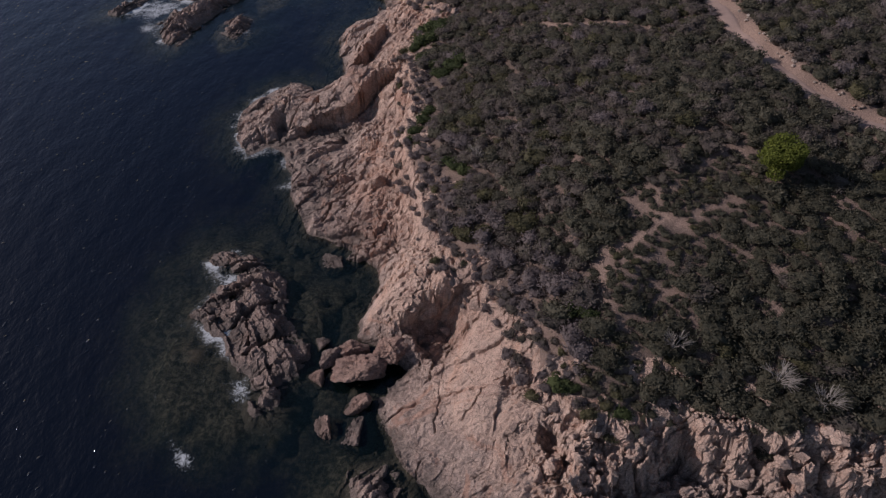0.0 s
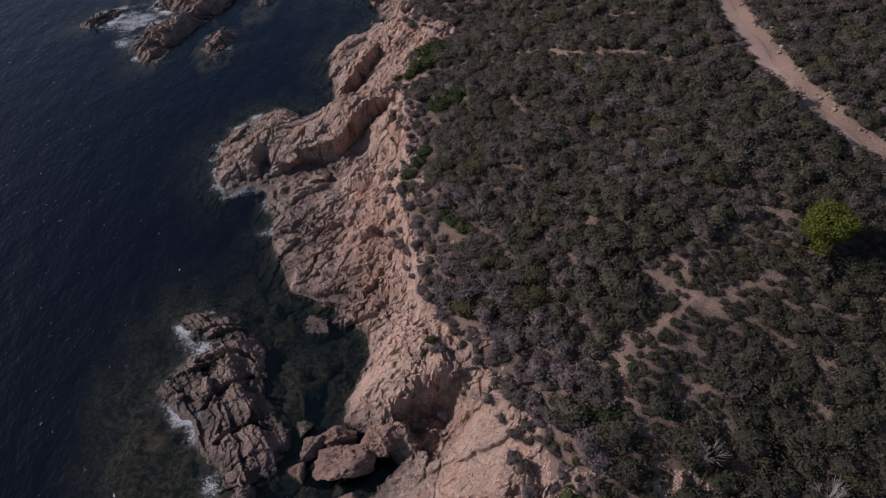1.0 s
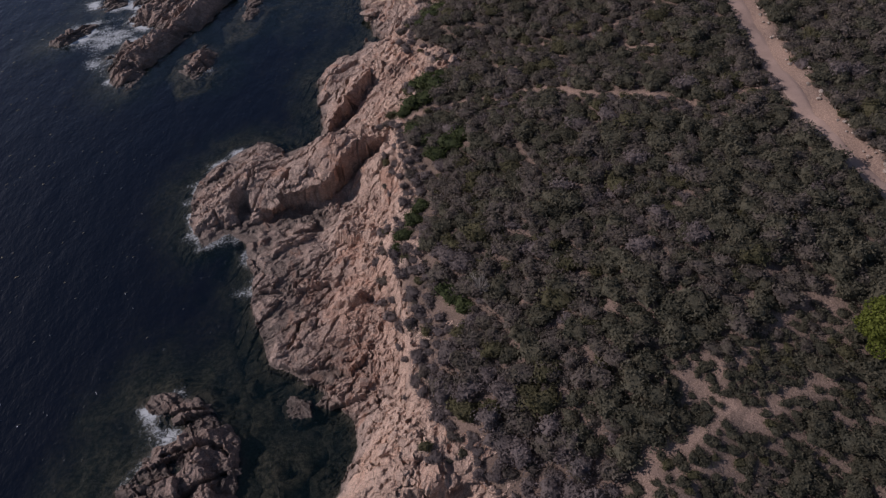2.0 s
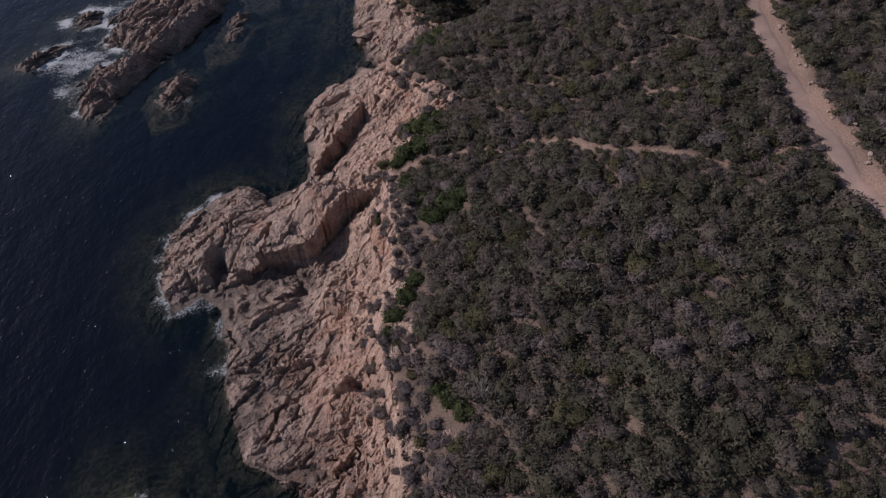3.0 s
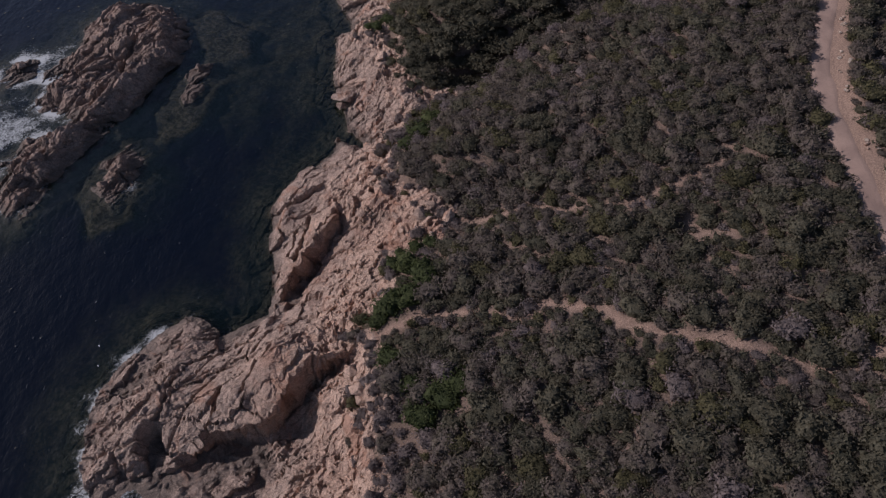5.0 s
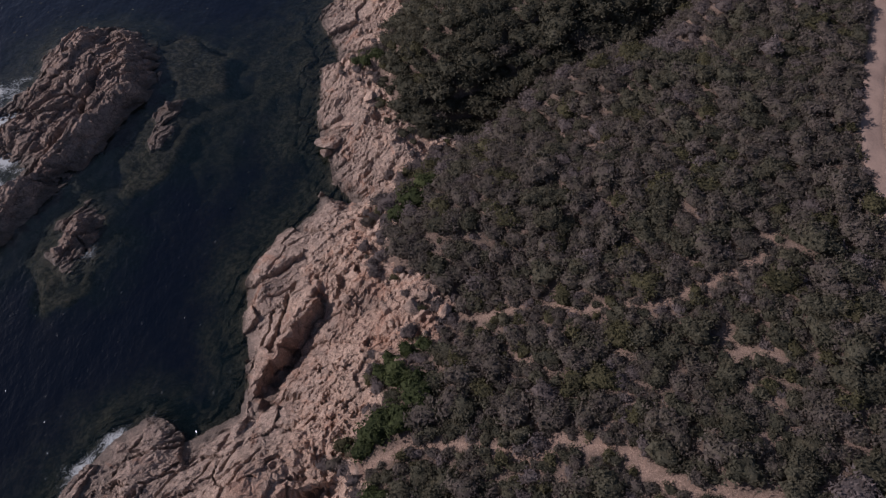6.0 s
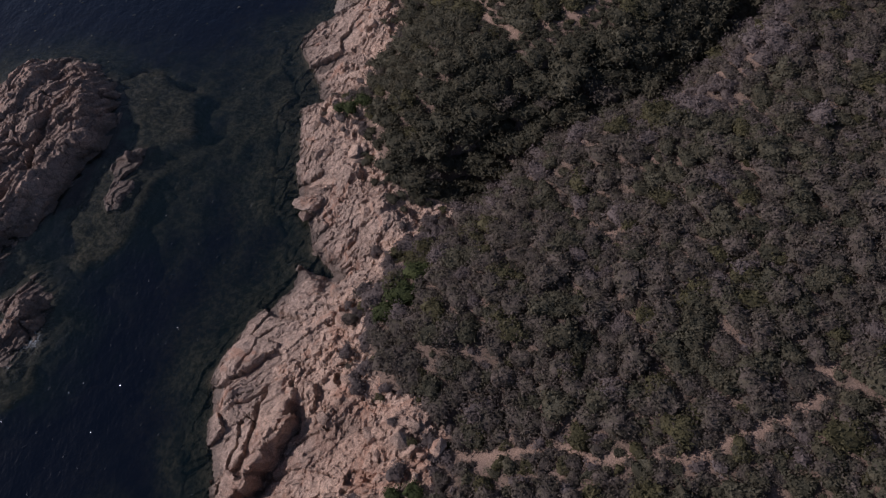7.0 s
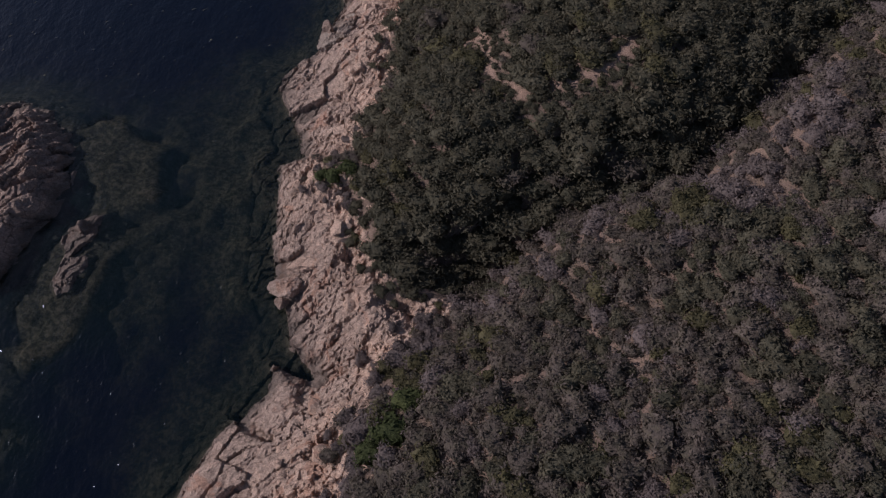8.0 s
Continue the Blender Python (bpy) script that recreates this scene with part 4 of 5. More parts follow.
def islet(name, ring, height, lean, mat, label, step=0.12, seed=0, size=0.8, strike=radians(-20), grow=0.0, rifts=()):
    xs, ys = [p[0] for p in ring], [p[1] for p in ring]
    x, y, f = sheet(np.arange(min(xs) - 2.5, max(xs) + 2.5, step), np.arange(min(ys) - 2.5, max(ys) + 2.5, step))
    across = (x - np.mean(xs)) / (max(xs) - min(xs))
    d = inside_distance(x, y, ring) + grow * ramp(across, -0.3, 0.1) + 0.35 * fractal(x / 1.5, y / 1.5, 200 + seed, 3) + 1.6 * ramp(-across, 0.0, 0.5) * np.minimum(fractal(x / 2.6, y / 2.6, 220 + seed, 3), 0.1)
    # tilted beds: long ridges, steep on their eastern side
    bed = (x * math.cos(strike) + y * math.sin(strike)) + 0.7 * fractal(x / 5, y / 5, 240 + seed, 2)
    step_1, step_2 = bed / 2.3, bed / 0.8 + 0.3 * fractal(x, y, 250 + seed, 2)
    ridge = 0.42 * (step_1 - np.floor(step_1) - 0.5) * (0.35 + chance(np.floor(step_1).astype(int), np.floor((y - x) / 3.5).astype(int), 260 + seed)) + 0.16 * (step_2 - np.floor(step_2) - 0.5)
    z = height * (1 + lean * across) * ramp(d, -0.3, 3.0) * (0.85 + 0.45 * fractal(x / 4, y / 4, 270 + seed, 2)) + 0.5 * np.minimum(d, 0)
    z = z + (0.9 * rock_relief(x + 31 * seed, y + 17 * seed, size) + ridge) * ramp(d, -1.5, 1.5) + 0.1
    for line, half, deep in rifts:
        z = z - deep * (1 - ramp(line_distance(x + 0.25 * fractal(x, y, 280 + seed, 3), y, line), 0.5 * half, 1.6 * half))
    tx, ty = tilted(x, y, z, 0.14, 320 + seed)
    v, f = keep(np.stack([tx, ty, z], 1), f, d > -2.2)
    ob = tagged(new(name, mesh_of(name, v, f, mat, False)), label, "rock", "islets")
    area = (max(xs) - min(xs)) * (max(ys) - min(ys))
    lay_blocks(ob, v, GREY_BLOCKS, int(5 + area * 0.06), 0.3, 1.3, 30 + seed, v[:, 2] > 0.35)
    return ob


islet("islet", ISLETS["big"], 1.6, 0.9, ISLET_ROCK, "long brown-grey rocky islet washed by white surf", seed=1, size=0.9, grow=0.5,
      rifts=[([(-46, 107.5), (-43.4, 112), (-41.8, 117), (-42.4, 126), (-41, 132)], 0.35, 1.1), ([(-48, 100.5), (-46, 104.2)], 0.25, 0.7), ([(-49.5, 118), (-46, 121), (-43, 121.5)], 0.3, 0.8), ([(-40.4, 124), (-37.4, 126)], 0.25, 0.8)])
islet("islet", ISLETS["near"], 1.3, 0.9, ISLET_ROCK, "jagged grey rock islet with tilted strata beside the shore", seed=2, size=0.95, strike=radians(35),
      rifts=[([(-23.6, 42.4), (-20, 43.6), (-18.4, 42.6)], 0.2, 0.7), ([(-22.4, 37.6), (-19.4, 40.4), (-18, 41)], 0.2, 0.7), ([(-19.8, 34.6), (-17.6, 36.2), (-15.6, 36)], 0.25, 0.7), ([(-24.4, 46), (-21.4, 46.8)], 0.15, 0.5)])
islet("islet", ISLETS["small"], 0.8, 0.2, ISLET_ROCK, "small dark rock islet with foam at its foot", seed=3, grow=0.5)
islet("islet", ISLETS["wash"], 0.35, 0.2, ISLET_ROCK, "low dark rock washed over by white surf", seed=6)
islet("islet", ISLETS["wash_2"], 0.3, 0.2, ISLET_ROCK, "low dark rock washed over by white surf", seed=7)
islet("islet", ISLETS["ledge"], 0.3, 0.2, ISLET_ROCK, "low rock ledge barely above the water", seed=4, size=0.6)
islet("islet", ISLETS["corner"], 1.0, 0.2, ROCK, "low pink-brown rock standing in shallow water", seed=5)


def boulder(x, y, z, sx, sy, sz, turn, seed, mat=ROCK, label="angular weathered granite boulder at the waterline"):
    """A block bounded by broken planes, with worn edges and a rough skin."""
    rng = random.Random(seed)
    planes = []
    planes.append((Vector((-0.42, 0.1, 0.9)).normalized(), 0.5))
    for k in range(9):
        n = Vector((rng.gauss(0, 1), rng.gauss(0, 1), rng.gauss(0, 1))).normalized()
        planes.append((n, rng.uniform(0.48, 0.78)))
    bm = bmesh.new()
    bmesh.ops.create_icosphere(bm, subdivisions=5, radius=1)
    for v in bm.verts:
        c = v.co.normalized()
        k = min([d / c.dot(n) for n, d in planes if c.dot(n) > 0.05] + [1.15])
        k += 0.10 * noise.noise(c * 2.9 + Vector((0, seed * 3.3, 0))) + 0.09 * noise.noise(c * 6 + Vector((0, 0, seed))) + 0.06 * noise.noise(c * 13) + 0.035 * noise.noise(c * 27)
        v.co = (c.x * k * sx, c.y * k * sy, c.z * k * sz)
    me = bpy.data.meshes.new("boulder")
    bm.to_mesh(me)
    bm.free()
    me.materials.append(mat)
    ob = tagged(new("boulder", me), label, "rock", "boulders")
    ob.matrix_world = pose(x, y, z, 0, 0, turn)
    return ob


boulder(-9.3, 33.2, 0.4, 2.6, 1.8, 1.7, 8, 21, RED_ROCK, "large reddish granite boulder wedged below the cliff")
boulder(-6.2, 34.4, 1.2, 2.1, 1.5, 1.5, -12, 13, RED_ROCK, "reddish granite block wedged between boulder and cliff")
boulder(-9.9, 35.1, 0.3, 1.6, 1.1, 1.3, 15, 14, RED_ROCK)
boulder(-11.8, 34.1, 0.2, 1.0, 1.6, 1.3, -25, 15, ISLET_ROCK)
boulder(-12.7, 32.3, 0.0, 0.8, 1.1, 0.9, 20, 16, RED_ROCK)
boulder(-8.6, 29.4, 0.0, 1.2, 1.1, 1.0, 10, 4, RED_ROCK)
boulder(-11.5, 27.4, -0.2, 0.9, 1.6, 1.1, 20, 2, RED_ROCK)
boulder(-8.9, 26.8, -0.4, 1.1, 2.4, 1.0, -8, 3, ISLET_ROCK)
boulder(-13.4, 47.2, -0.35, 2.0, 1.5, 1.0, 40, 5, ISLET_ROCK, "dark rock breaking the surface of a tidal pool")
boulder(-12.9, 36.3, -0.1, 1.0, 0.8, 0.7, -30, 11, ISLET_ROCK)
boulder(-14.6, 40.6, -1.0, 1.1, 3.2, 0.9, 22, 7, ISLET_ROCK, "low dark rock awash in a channel")
boulder(-13.2, 115.0, 0.9, 1.5, 1.2, 0.9, 20, 8, label="pale angular boulder resting on a sloping rock shelf")
boulder(-11.9, 116.6, 1.5, 1.6, 1.0, 0.9, -20, 9, label="pale angular boulder resting on a sloping rock shelf")
boulder(-13.6, 113.4, 0.6, 0.8, 0.7, 0.5, 50, 12, label="pale angular boulder resting on a sloping rock shelf")
boulder(-12.6, 145.2, 1.2, 1.7, 1.3, 1.1, 30, 31, STONE, "pale whitish boulder at the foot of the northern rocks")
boulder(-10.6, 147, 2.2, 1.5, 1.9, 1.2, -15, 32, STONE, "pale whitish boulder at the foot of the northern rocks")
boulder(-13.4, 147.6, 0.6, 1.2, 1.0, 0.9, 60, 33, ISLET_ROCK)


vy, vx, vz = rv[:, 1], rv[:, 0], rv[:, 2]
vdw, vde = inside_distance(vx[::7], vy[::7], SHORE), inside_distance(vx[::7], vy[::7], EDGE)
fits = np.zeros(len(rv), bool)
fits[::7] = (vdw > 0.8) & (vde < 1.2) & (vde > -5) & (vz[::7] > 0.3) & (fractal(vx[::7] / 3, vy[::7] / 3, 95, 2) > 0.1) & (inside_distance(vx[::7], vy[::7], SLAB) < -0.5)
lay_blocks(rocky_shore, rv, BLOCKS, 280, 0.3, 1.7, 5, fits)

# ---------------------------------------------------------------- plants
def bush_shape(seed, leaves=345, leaf=0.085, flat=0.78, grid=3, tufts=13):
    """A shrub one metre in radius: leafy tufts of uneven height, thick with small sprigs. Gives points, faces, which faces are smooth, and a shade for each point."""
    rng = np.random.default_rng(seed)
    lobes = [(0.0, 0.0, 0.3, 0.55)]
    for k in range(tufts):
        a, r = rng.uniform(0, 6.28), rng.uniform(0.3, 0.84)
        lobes.append((r * math.cos(a), r * math.sin(a), 0.64 * math.sqrt(1 - r * r) * rng.uniform(0.45, 1.25), rng.uniform(0.17, 0.34)))
    lobes = np.array(lobes)
    lobe_shade = rng.uniform(-0.4, 0.4, len(lobes))
    which = rng.choice(len(lobes), leaves, p=lobes[:, 3] ** 2 / (lobes[:, 3] ** 2).sum())
    n = rng.normal(size=(leaves, 3))
    n[:, 2] = np.abs(n[:, 2]) * 0.9 + 0.05
    n /= np.linalg.norm(n, axis=1)[:, None]
    at = lobes[which, :3] + n * (lobes[which, 3] * rng.uniform(0.84, 1.13, leaves))[:, None]
    lie = np.cross(n, rng.normal(size=(leaves, 3)))
    lie /= np.linalg.norm(lie, axis=1)[:, None]
    up = 0.9 * lie + (0.05 + 0.45 * rng.uniform(0, 1, leaves))[:, None] * n + np.array([0, 0, 0.25])
    up /= np.linalg.norm(up, axis=1)[:, None]
    b = np.cross(n, up)
    b /= np.linalg.norm(b, axis=1)[:, None]
    s = (leaf * rng.uniform(0.6, 1.5, leaves))[:, None]
    sprig = np.stack([at - b * s * 0.55, at + b * s * 0.55, at + up * s * 1.7], 1).reshape(-1, 3)
    sprig_shade = np.repeat(lobe_shade[which] + rng.uniform(-0.35, 0.35, leaves), 3)
    # the body: a cube's grid blown up to the hull of the tufts, open underneath
    k = np.linspace(-1, 1, grid + 1)
    i, j = np.meshgrid(k, k)
    core, cf = [], []
    for axis in range(3):
        for sign in (-1, 1):
            p = np.zeros((i.size, 3))
            p[:, axis], p[:, (axis + 1) % 3], p[:, (axis + 2) % 3] = sign, i.ravel() * sign, j.ravel()
            m = np.arange(i.size).reshape(i.shape) + len(core) * i.size
            cf.append(np.stack([m[:-1, :-1], m[:-1, 1:], m[1:, 1:], m[1:, :-1]], -1).reshape(-1, 4))
            core.append(p)
    core, cf = np.concatenate(core), np.concatenate(cf)
    core /= np.linalg.norm(core, axis=1)[:, None]
    reach, shade = np.full(len(core), 0.36), np.zeros(len(core))
    for (lx, ly, lz, lr), own in zip(lobes, lobe_shade):
        c = np.array([lx, ly, lz - 0.15])
        along_c = core @ c
        inside = lr * lr - (c @ c - along_c ** 2)
        far = np.where(inside > 0, along_c + np.sqrt(np.maximum(inside, 0)), 0)
        shade = np.where(far > reach, own, shade)
        reach = np.maximum(reach, far)
    wild = chance(np.rint(core[:, 0] * 50), np.rint(core[:, 1] * 50 + core[:, 2] * 3000), seed)
    body = core * (reach * (0.80 + 0.12 * wild))[:, None] + np.array([0, 0, 0.15])
    body, cf, shade = keep(body, cf, core[:, 2] > -0.35, shade)
    v = np.concatenate([sprig, body])
    v[:, 2] *= flat
    cf = cf + len(sprig)
    faces = np.concatenate([np.arange(len(sprig)).reshape(-1, 3), cf[:, [0, 1, 2]], cf[:, [0, 2, 3]]])
    return v, faces, np.arange(len(faces)) >= leaves, np.concatenate([sprig_shade, shade])


SHAPES = [bush_shape(900 + k) for k in range(10)]
FAR_SHAPES = [bush_shape(950 + k, 100, 0.13, 0.74, 2, 9) for k in range(6)]


def bare_ground(x, y):
    """Where the scrub leaves the soil open: above about 0.5."""
    gap = (0.42 - 0.1 * ramp(y, 42, 48)) * fractal(x / 2.4, y / 1.7, 401, 3) + 0.2 * fractal(x / 9, y / 9, 405, 2)
    gap = gap + 0.14 * np.exp(-(((x - 14 - 0.35 * (y - 37)) / 3.6) ** 2 + ((y - 37) / 8) ** 2)) + 0.08 * np.exp(-(((x - 19 - 0.6 * (y - 39)) / 7) ** 2 + ((y - 39) / 6) ** 2)) + 0.12 * np.exp(-(((x + 2.0) / 2.5) ** 2 + ((y - 64) / 5) ** 2))
    gap = gap + 0.15 * np.exp(-(((x - 21) / 7) ** 2 + ((y - 52) / 6) ** 2))
    return gap + 0.15 * np.exp(-(((x - 20) / 5) ** 2 + ((y - 84) / 4) ** 2)) + 0.25 * np.exp(-((line_distance(x, y, ROAD[2:]) - 3) / 1.6) ** 2) * (x > along_y(y, ROAD))


def along_y(y, line):
    return np.interp(y, [p[1] for p in line], [p[0] for p in line])


def spot_at(x, y, cx, cy, r):
    return np.hypot(x - cx, y - cy) < r


# fresh green junipers along the cliff: x, y, radius
JUNIPERS = [(-3.3, 64.2, 1.2), (-3.9, 62.5, 1.3), (-4.6, 60.8, 1.2), (-5.1, 59.2, 0.8), (-4.4, 75.1, 1.4), (-5.4, 78.8, 1.4), (-4.4, 80, 1.6), (-2.9, 80.5, 1.7), (-2.0, 82.3, 1.8), (-3.4, 83.6, 1.5), (-4.5, 84.2, 1.1), (-1.6, 70.3, 1.7), (-0.3, 71.5, 1.6), (0.9, 72.4, 1.4), (-0.1, 53, 1.5), (0.9, 51.6, 1.2),
            (-4.1, 85.3, 0.9), (-2.9, 86, 1.0), (-1.6, 86.3, 0.9), (-3, 100.9, 1.7), (-4.3, 99.6, 1.4), (-2, 102.8, 1.4), (-9.6, 123.6, 1.3), (-8.3, 124.1, 1.2), (-10.6, 123.9, 0.9),
            (9.7, 33.2, 1.2), (10.9, 32.8, 1.1), (8.2, 27.4, 1.2), (9.2, 27.2, 0.9), (12.8, 25.3, 1.0), (18.3, 26.9, 1.1), (-2.6, 72.8, 1.1)]


def scatter_scrub():
    """Every shrub: place, radius, kind, turn, tone, whether it stands on the open slope, and whether along the cliff."""
    rng = np.random.default_rng(12)

    def spread(step, x0, x1, y0, y1):
        x, y = np.meshgrid(np.arange(x0, x1, step), np.arange(y0, y1, step))
        return x.ravel() + rng.uniform(-0.62, 0.62, x.size) * step, y.ravel() + rng.uniform(-0.62, 0.62, x.size) * step

    # tall scrub, and low shrubs in the belt along the cliff and between the tall ones
    x1, y1 = spread(1.34, -14, 84, 20, 190)
    x2, y2 = spread(0.9, -14, 60, 20, 160)
    x, y, low = np.concatenate([x1, x2]), np.concatenate([y1, y2]), np.concatenate([np.zeros(x1.size, bool), np.ones(x2.size, bool)])
    z, dw, de = rough_height(x, y)
    bare, luck = bare_ground(x, y) * (1 - 0.8 * ramp(y, 92, 98)), rng.uniform(0, 1, x.size)
    off_road = line_distance(x, y, ROAD)
    gap = np.minimum(off_road - np.where(x > along_y(y, ROAD), 2.0, 1.3), np.minimum(line_distance(x, y, TRAIL) - 0.52, np.minimum(line_distance(x, y, TRAIL_2) - 0.5, line_distance(x, y, TRAIL_3) - 0.42)))
    for line in WORN:
        gap = np.minimum(gap, line_distance(x, y, line) - np.where(y < 50, 0.47, 0.35))
    gap = np.minimum(gap, np.hypot(x - 29.3, y - 45.3) - 1.4)
    seen = (x < 30 + 0.46 * np.minimum(y - 16, 67) - 0.3 * np.maximum(y - 90, 0)) & (y < 160)
    open_edge = ramp(y, 45, 49) * (1 - ramp(y, 71, 75))
    belt = (de > -1.6) & (de < np.where(y < 42, 5.5, 3.2 + 1.6 * open_edge))
    keep_back = np.where(y < 42, -0.8 + 3.3 * ramp(18 - x, 0, 6), 1.2 + 1.9 * open_edge * (0.7 + 0.6 * fractal(x / 3, y / 3, 415, 2)))
    tall_ok = ~low & (de > keep_back) & (bare < np.where(y > 55, 0.95, 0.72)) & (gap > 0) & (seen | (luck < 0.25))
    low_ok = low & seen & (gap > np.where(y > 60, -0.2, -0.3)) & ((belt & (luck < np.where(de < 0, np.where(y < 42, 0.5, 0.34), 0.92 - 0.1 * open_edge))) | (~belt & (de > 3) & (luck < np.where(bare < 0.5, 0.95, np.where((bare < 0.7) | (y > 55), 0.9, 0.45)))))
    ok = tall_ok | low_ok
    x, y, z, de, bare, seen, low, gap = (v[ok] for v in (x, y, z, de, bare, seen, low, gap))
    gully_y = np.interp(x, [p[0] for p in GULLY], [p[1] for p in GULLY])
    north = ramp(y - gully_y, 0.3, 2.5) * ramp(x, -8, -2)
    r = rng.uniform(0.88, 1.62, x.size) * (1 + 0.3 * north + 0.22 * ramp(38 - y, 0, 5)) * np.where(bare > 0.34, 0.8, 1)
    r = np.where(low, rng.uniform(0.45, 0.92, x.size), np.where(seen, r, r * 1.4))
    r = np.where(~low & (gap < 0.3), r * 0.85, r)
    for line in [TRAIL, TRAIL_2, TRAIL_3] + WORN:
        r = np.where(~low & (line_distance(x, y + 0.7, line) < 1.3), np.minimum(r, 0.8), r)
        r = np.where((y < 50) & (line_distance(x, y + 0.9, line) < 1.5), np.minimum(r, 0.62), r)
    r = np.where(line_distance(x, y + 0.9, TRAIL) < 1.25, np.minimum(r, 0.68), r)
    rim = ramp(y - gully_y, 0.6, 1.6) * (1 - ramp(y - gully_y, 5, 9)) * ramp(x, -3, 3)
    r = np.where(~low, r * (1 + 0.2 * rim), r)
    r = np.where(line_distance(x, y + 1.0, TRAIL_3) < 1.7, np.minimum(r, 0.62), r)
    # low shrubs under the tall ones are left out
    tx, ty, tr = x[~low], y[~low], r[~low]
    free = np.ones(x.size, bool)
    for i in np.flatnonzero(low):
        free[i] = not ((np.abs(tx - x[i]) < 1.3) & (np.hypot(tx - x[i], ty - y[i]) < 0.72 * tr)).any()
    x, y, z, de, bare, seen, low, gap, r, gully_y = (v[free] for v in (x, y, z, de, bare, seen, low, gap, r, gully_y))
    # young shrubs close what is left open between the others
    fx, fy = np.meshgrid(np.arange(-8, 52, 0.55), np.arange(25, 150, 0.55))
    fx, fy = fx.ravel() + rng.uniform(-0.2, 0.2, fx.size), fy.ravel() + rng.uniform(-0.2, 0.2, fx.size)
    fz, _, fde = rough_height(fx, fy)
    worn = np.minimum(line_distance(fx, fy, ROAD) - np.where(fx > along_y(fy, ROAD), 2.6, 1.2), np.minimum(line_distance(fx, fy, TRAIL) - 0.3 - 0.2 * ramp(fx, 4, 8), np.minimum(line_distance(fx, fy, TRAIL_2) - 0.3, line_distance(fx, fy, TRAIL_3) - 0.3)))
    for line in WORN:
        worn = np.minimum(worn, line_distance(fx, fy, line) - np.where(fy > 50, 0.35, 0.3 + 0.45 * ramp(smooth(fx / 1.3, fy / 1.3, 416), 0.0, 0.4)))
    fringe = (fde > 0.5) & (fde < 4.5) & (fy < 112)
    want = ((fde > 4) | (fringe & (rng.uniform(0, 1, fx.size) < 0.6))) & (worn > 0) & (fx < 30 + 0.46 * np.minimum(fy - 16, 67) - 0.3 * np.maximum(fy - 90, 0)) & ((fy > 62) | (bare_ground(fx, fy) < 0.39 + 0.25 * ramp(fy, 52, 62)))
    order = np.argsort(x)
    sx = x[order]
    extra = []
    for i in np.flatnonzero(want):
        near = order[np.searchsorted(sx, fx[i] - 1.9):np.searchsorted(sx, fx[i] + 1.9)]
        if (np.hypot(x[near] - fx[i], y[near] - fy[i]) > 0.62 * r[near] + 0.08).all() and all((ex - fx[i]) ** 2 + (ey - fy[i]) ** 2 > 0.4 for ex, ey, *_ in extra[-120:]):
            extra.append((fx[i], fy[i], fz[i], fde[i]))
    ex, ey, ez, ede = np.array(extra).T
    join = lambda v, w: np.concatenate([v, w])
    x, y, z, de, bare, gap = join(x, ex), join(y, ey), join(z, ez), join(de, ede), join(bare, 0 * ex), join(gap, 1 + 0 * ex)
    seen, low, r = join(seen, ex < 1e9), join(low, ex < 1e9), join(r, rng.uniform(0.5, 0.85, ex.size) * np.where((ede < 4) | (ey < 50), 0.72, 1))
    gully_y = np.interp(x, [p[0] for p in GULLY], [p[1] for p in GULLY])
    hue, pick = fractal(x / 5, y / 5, 410, 3), rng.uniform(0, 1, x.size)
    kind = np.where(pick + 0.3 * hue < 0.52 - 0.18 * ramp(y, 78, 100), 0, 1)
    kind = np.where((pick > 0.88) & (hue > -0.15), 2, kind)
    kind = np.where((pick < 0.05) | (low & (de < np.where(y < 74, 5, 3)) & (pick < np.where(y > 44, 0.78, 0.6))) | (low & (pick < 0.14)) | ((y > gully_y - 6) & (y < gully_y) & (pick < 0.3)), 3, kind)
    kind = np.where((y > gully_y) & (y < gully_y + 16) & (pick > 0.66) & (pick < 0.78), 3, kind)
    mauve = spot_at(x, y, 22, 118, 3.2) | spot_at(x, y, 27.6, 123, 2.5)
    kind = np.where(mauve & (pick < 0.8), 3, kind)
    kind = np.where((y > gully_y) & (x > -8) & (pick < 0.86), 0, kind)
    kind = np.where((x > 11) & (pick < 0.9 * ramp(56 - y, 0, 14)), 0, kind)
    kind = np.where(spot_at(x, y, 17.9, 116.2, 1.6) & ~low, 2, kind)
    kind = np.where((de > 0) & (de < 6) & (y > 29) & (y < 58) & (x < 12) & (pick < 0.58), 3, kind)
    clear = np.ones(x.size, bool)
    for jx, jy, jr in JUNIPERS:
        clear &= np.hypot(x - jx, y - jy) > 0.75 * jr
    x, y, z, r, kind, de, seen, low = (v[clear] for v in (x, y, z, r, kind, de, seen, low))
    jx, jy, jr = np.array(JUNIPERS).T
    x, y, z, r, kind, de = join(x, jx), join(y, jy), join(z, rough_height(jx, jy)[0]), join(r, jr), join(kind, np.full(jx.size, 4)), join(de, 0 * jx)
    seen, low = join(seen, jx < 1e9), join(low, jx > 1e9)
    single = low & (de < 2.0) & (y > 24) & (y < 128) | (kind == 4)
    # lower tone darkens the south-east scrub; beyond the gully it paints in slope shade
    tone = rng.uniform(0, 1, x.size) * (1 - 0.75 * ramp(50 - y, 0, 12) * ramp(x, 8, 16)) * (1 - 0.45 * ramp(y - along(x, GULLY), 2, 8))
    return x, y, z, r, kind, rng.uniform(0, 6.28, x.size), tone, seen, low, single


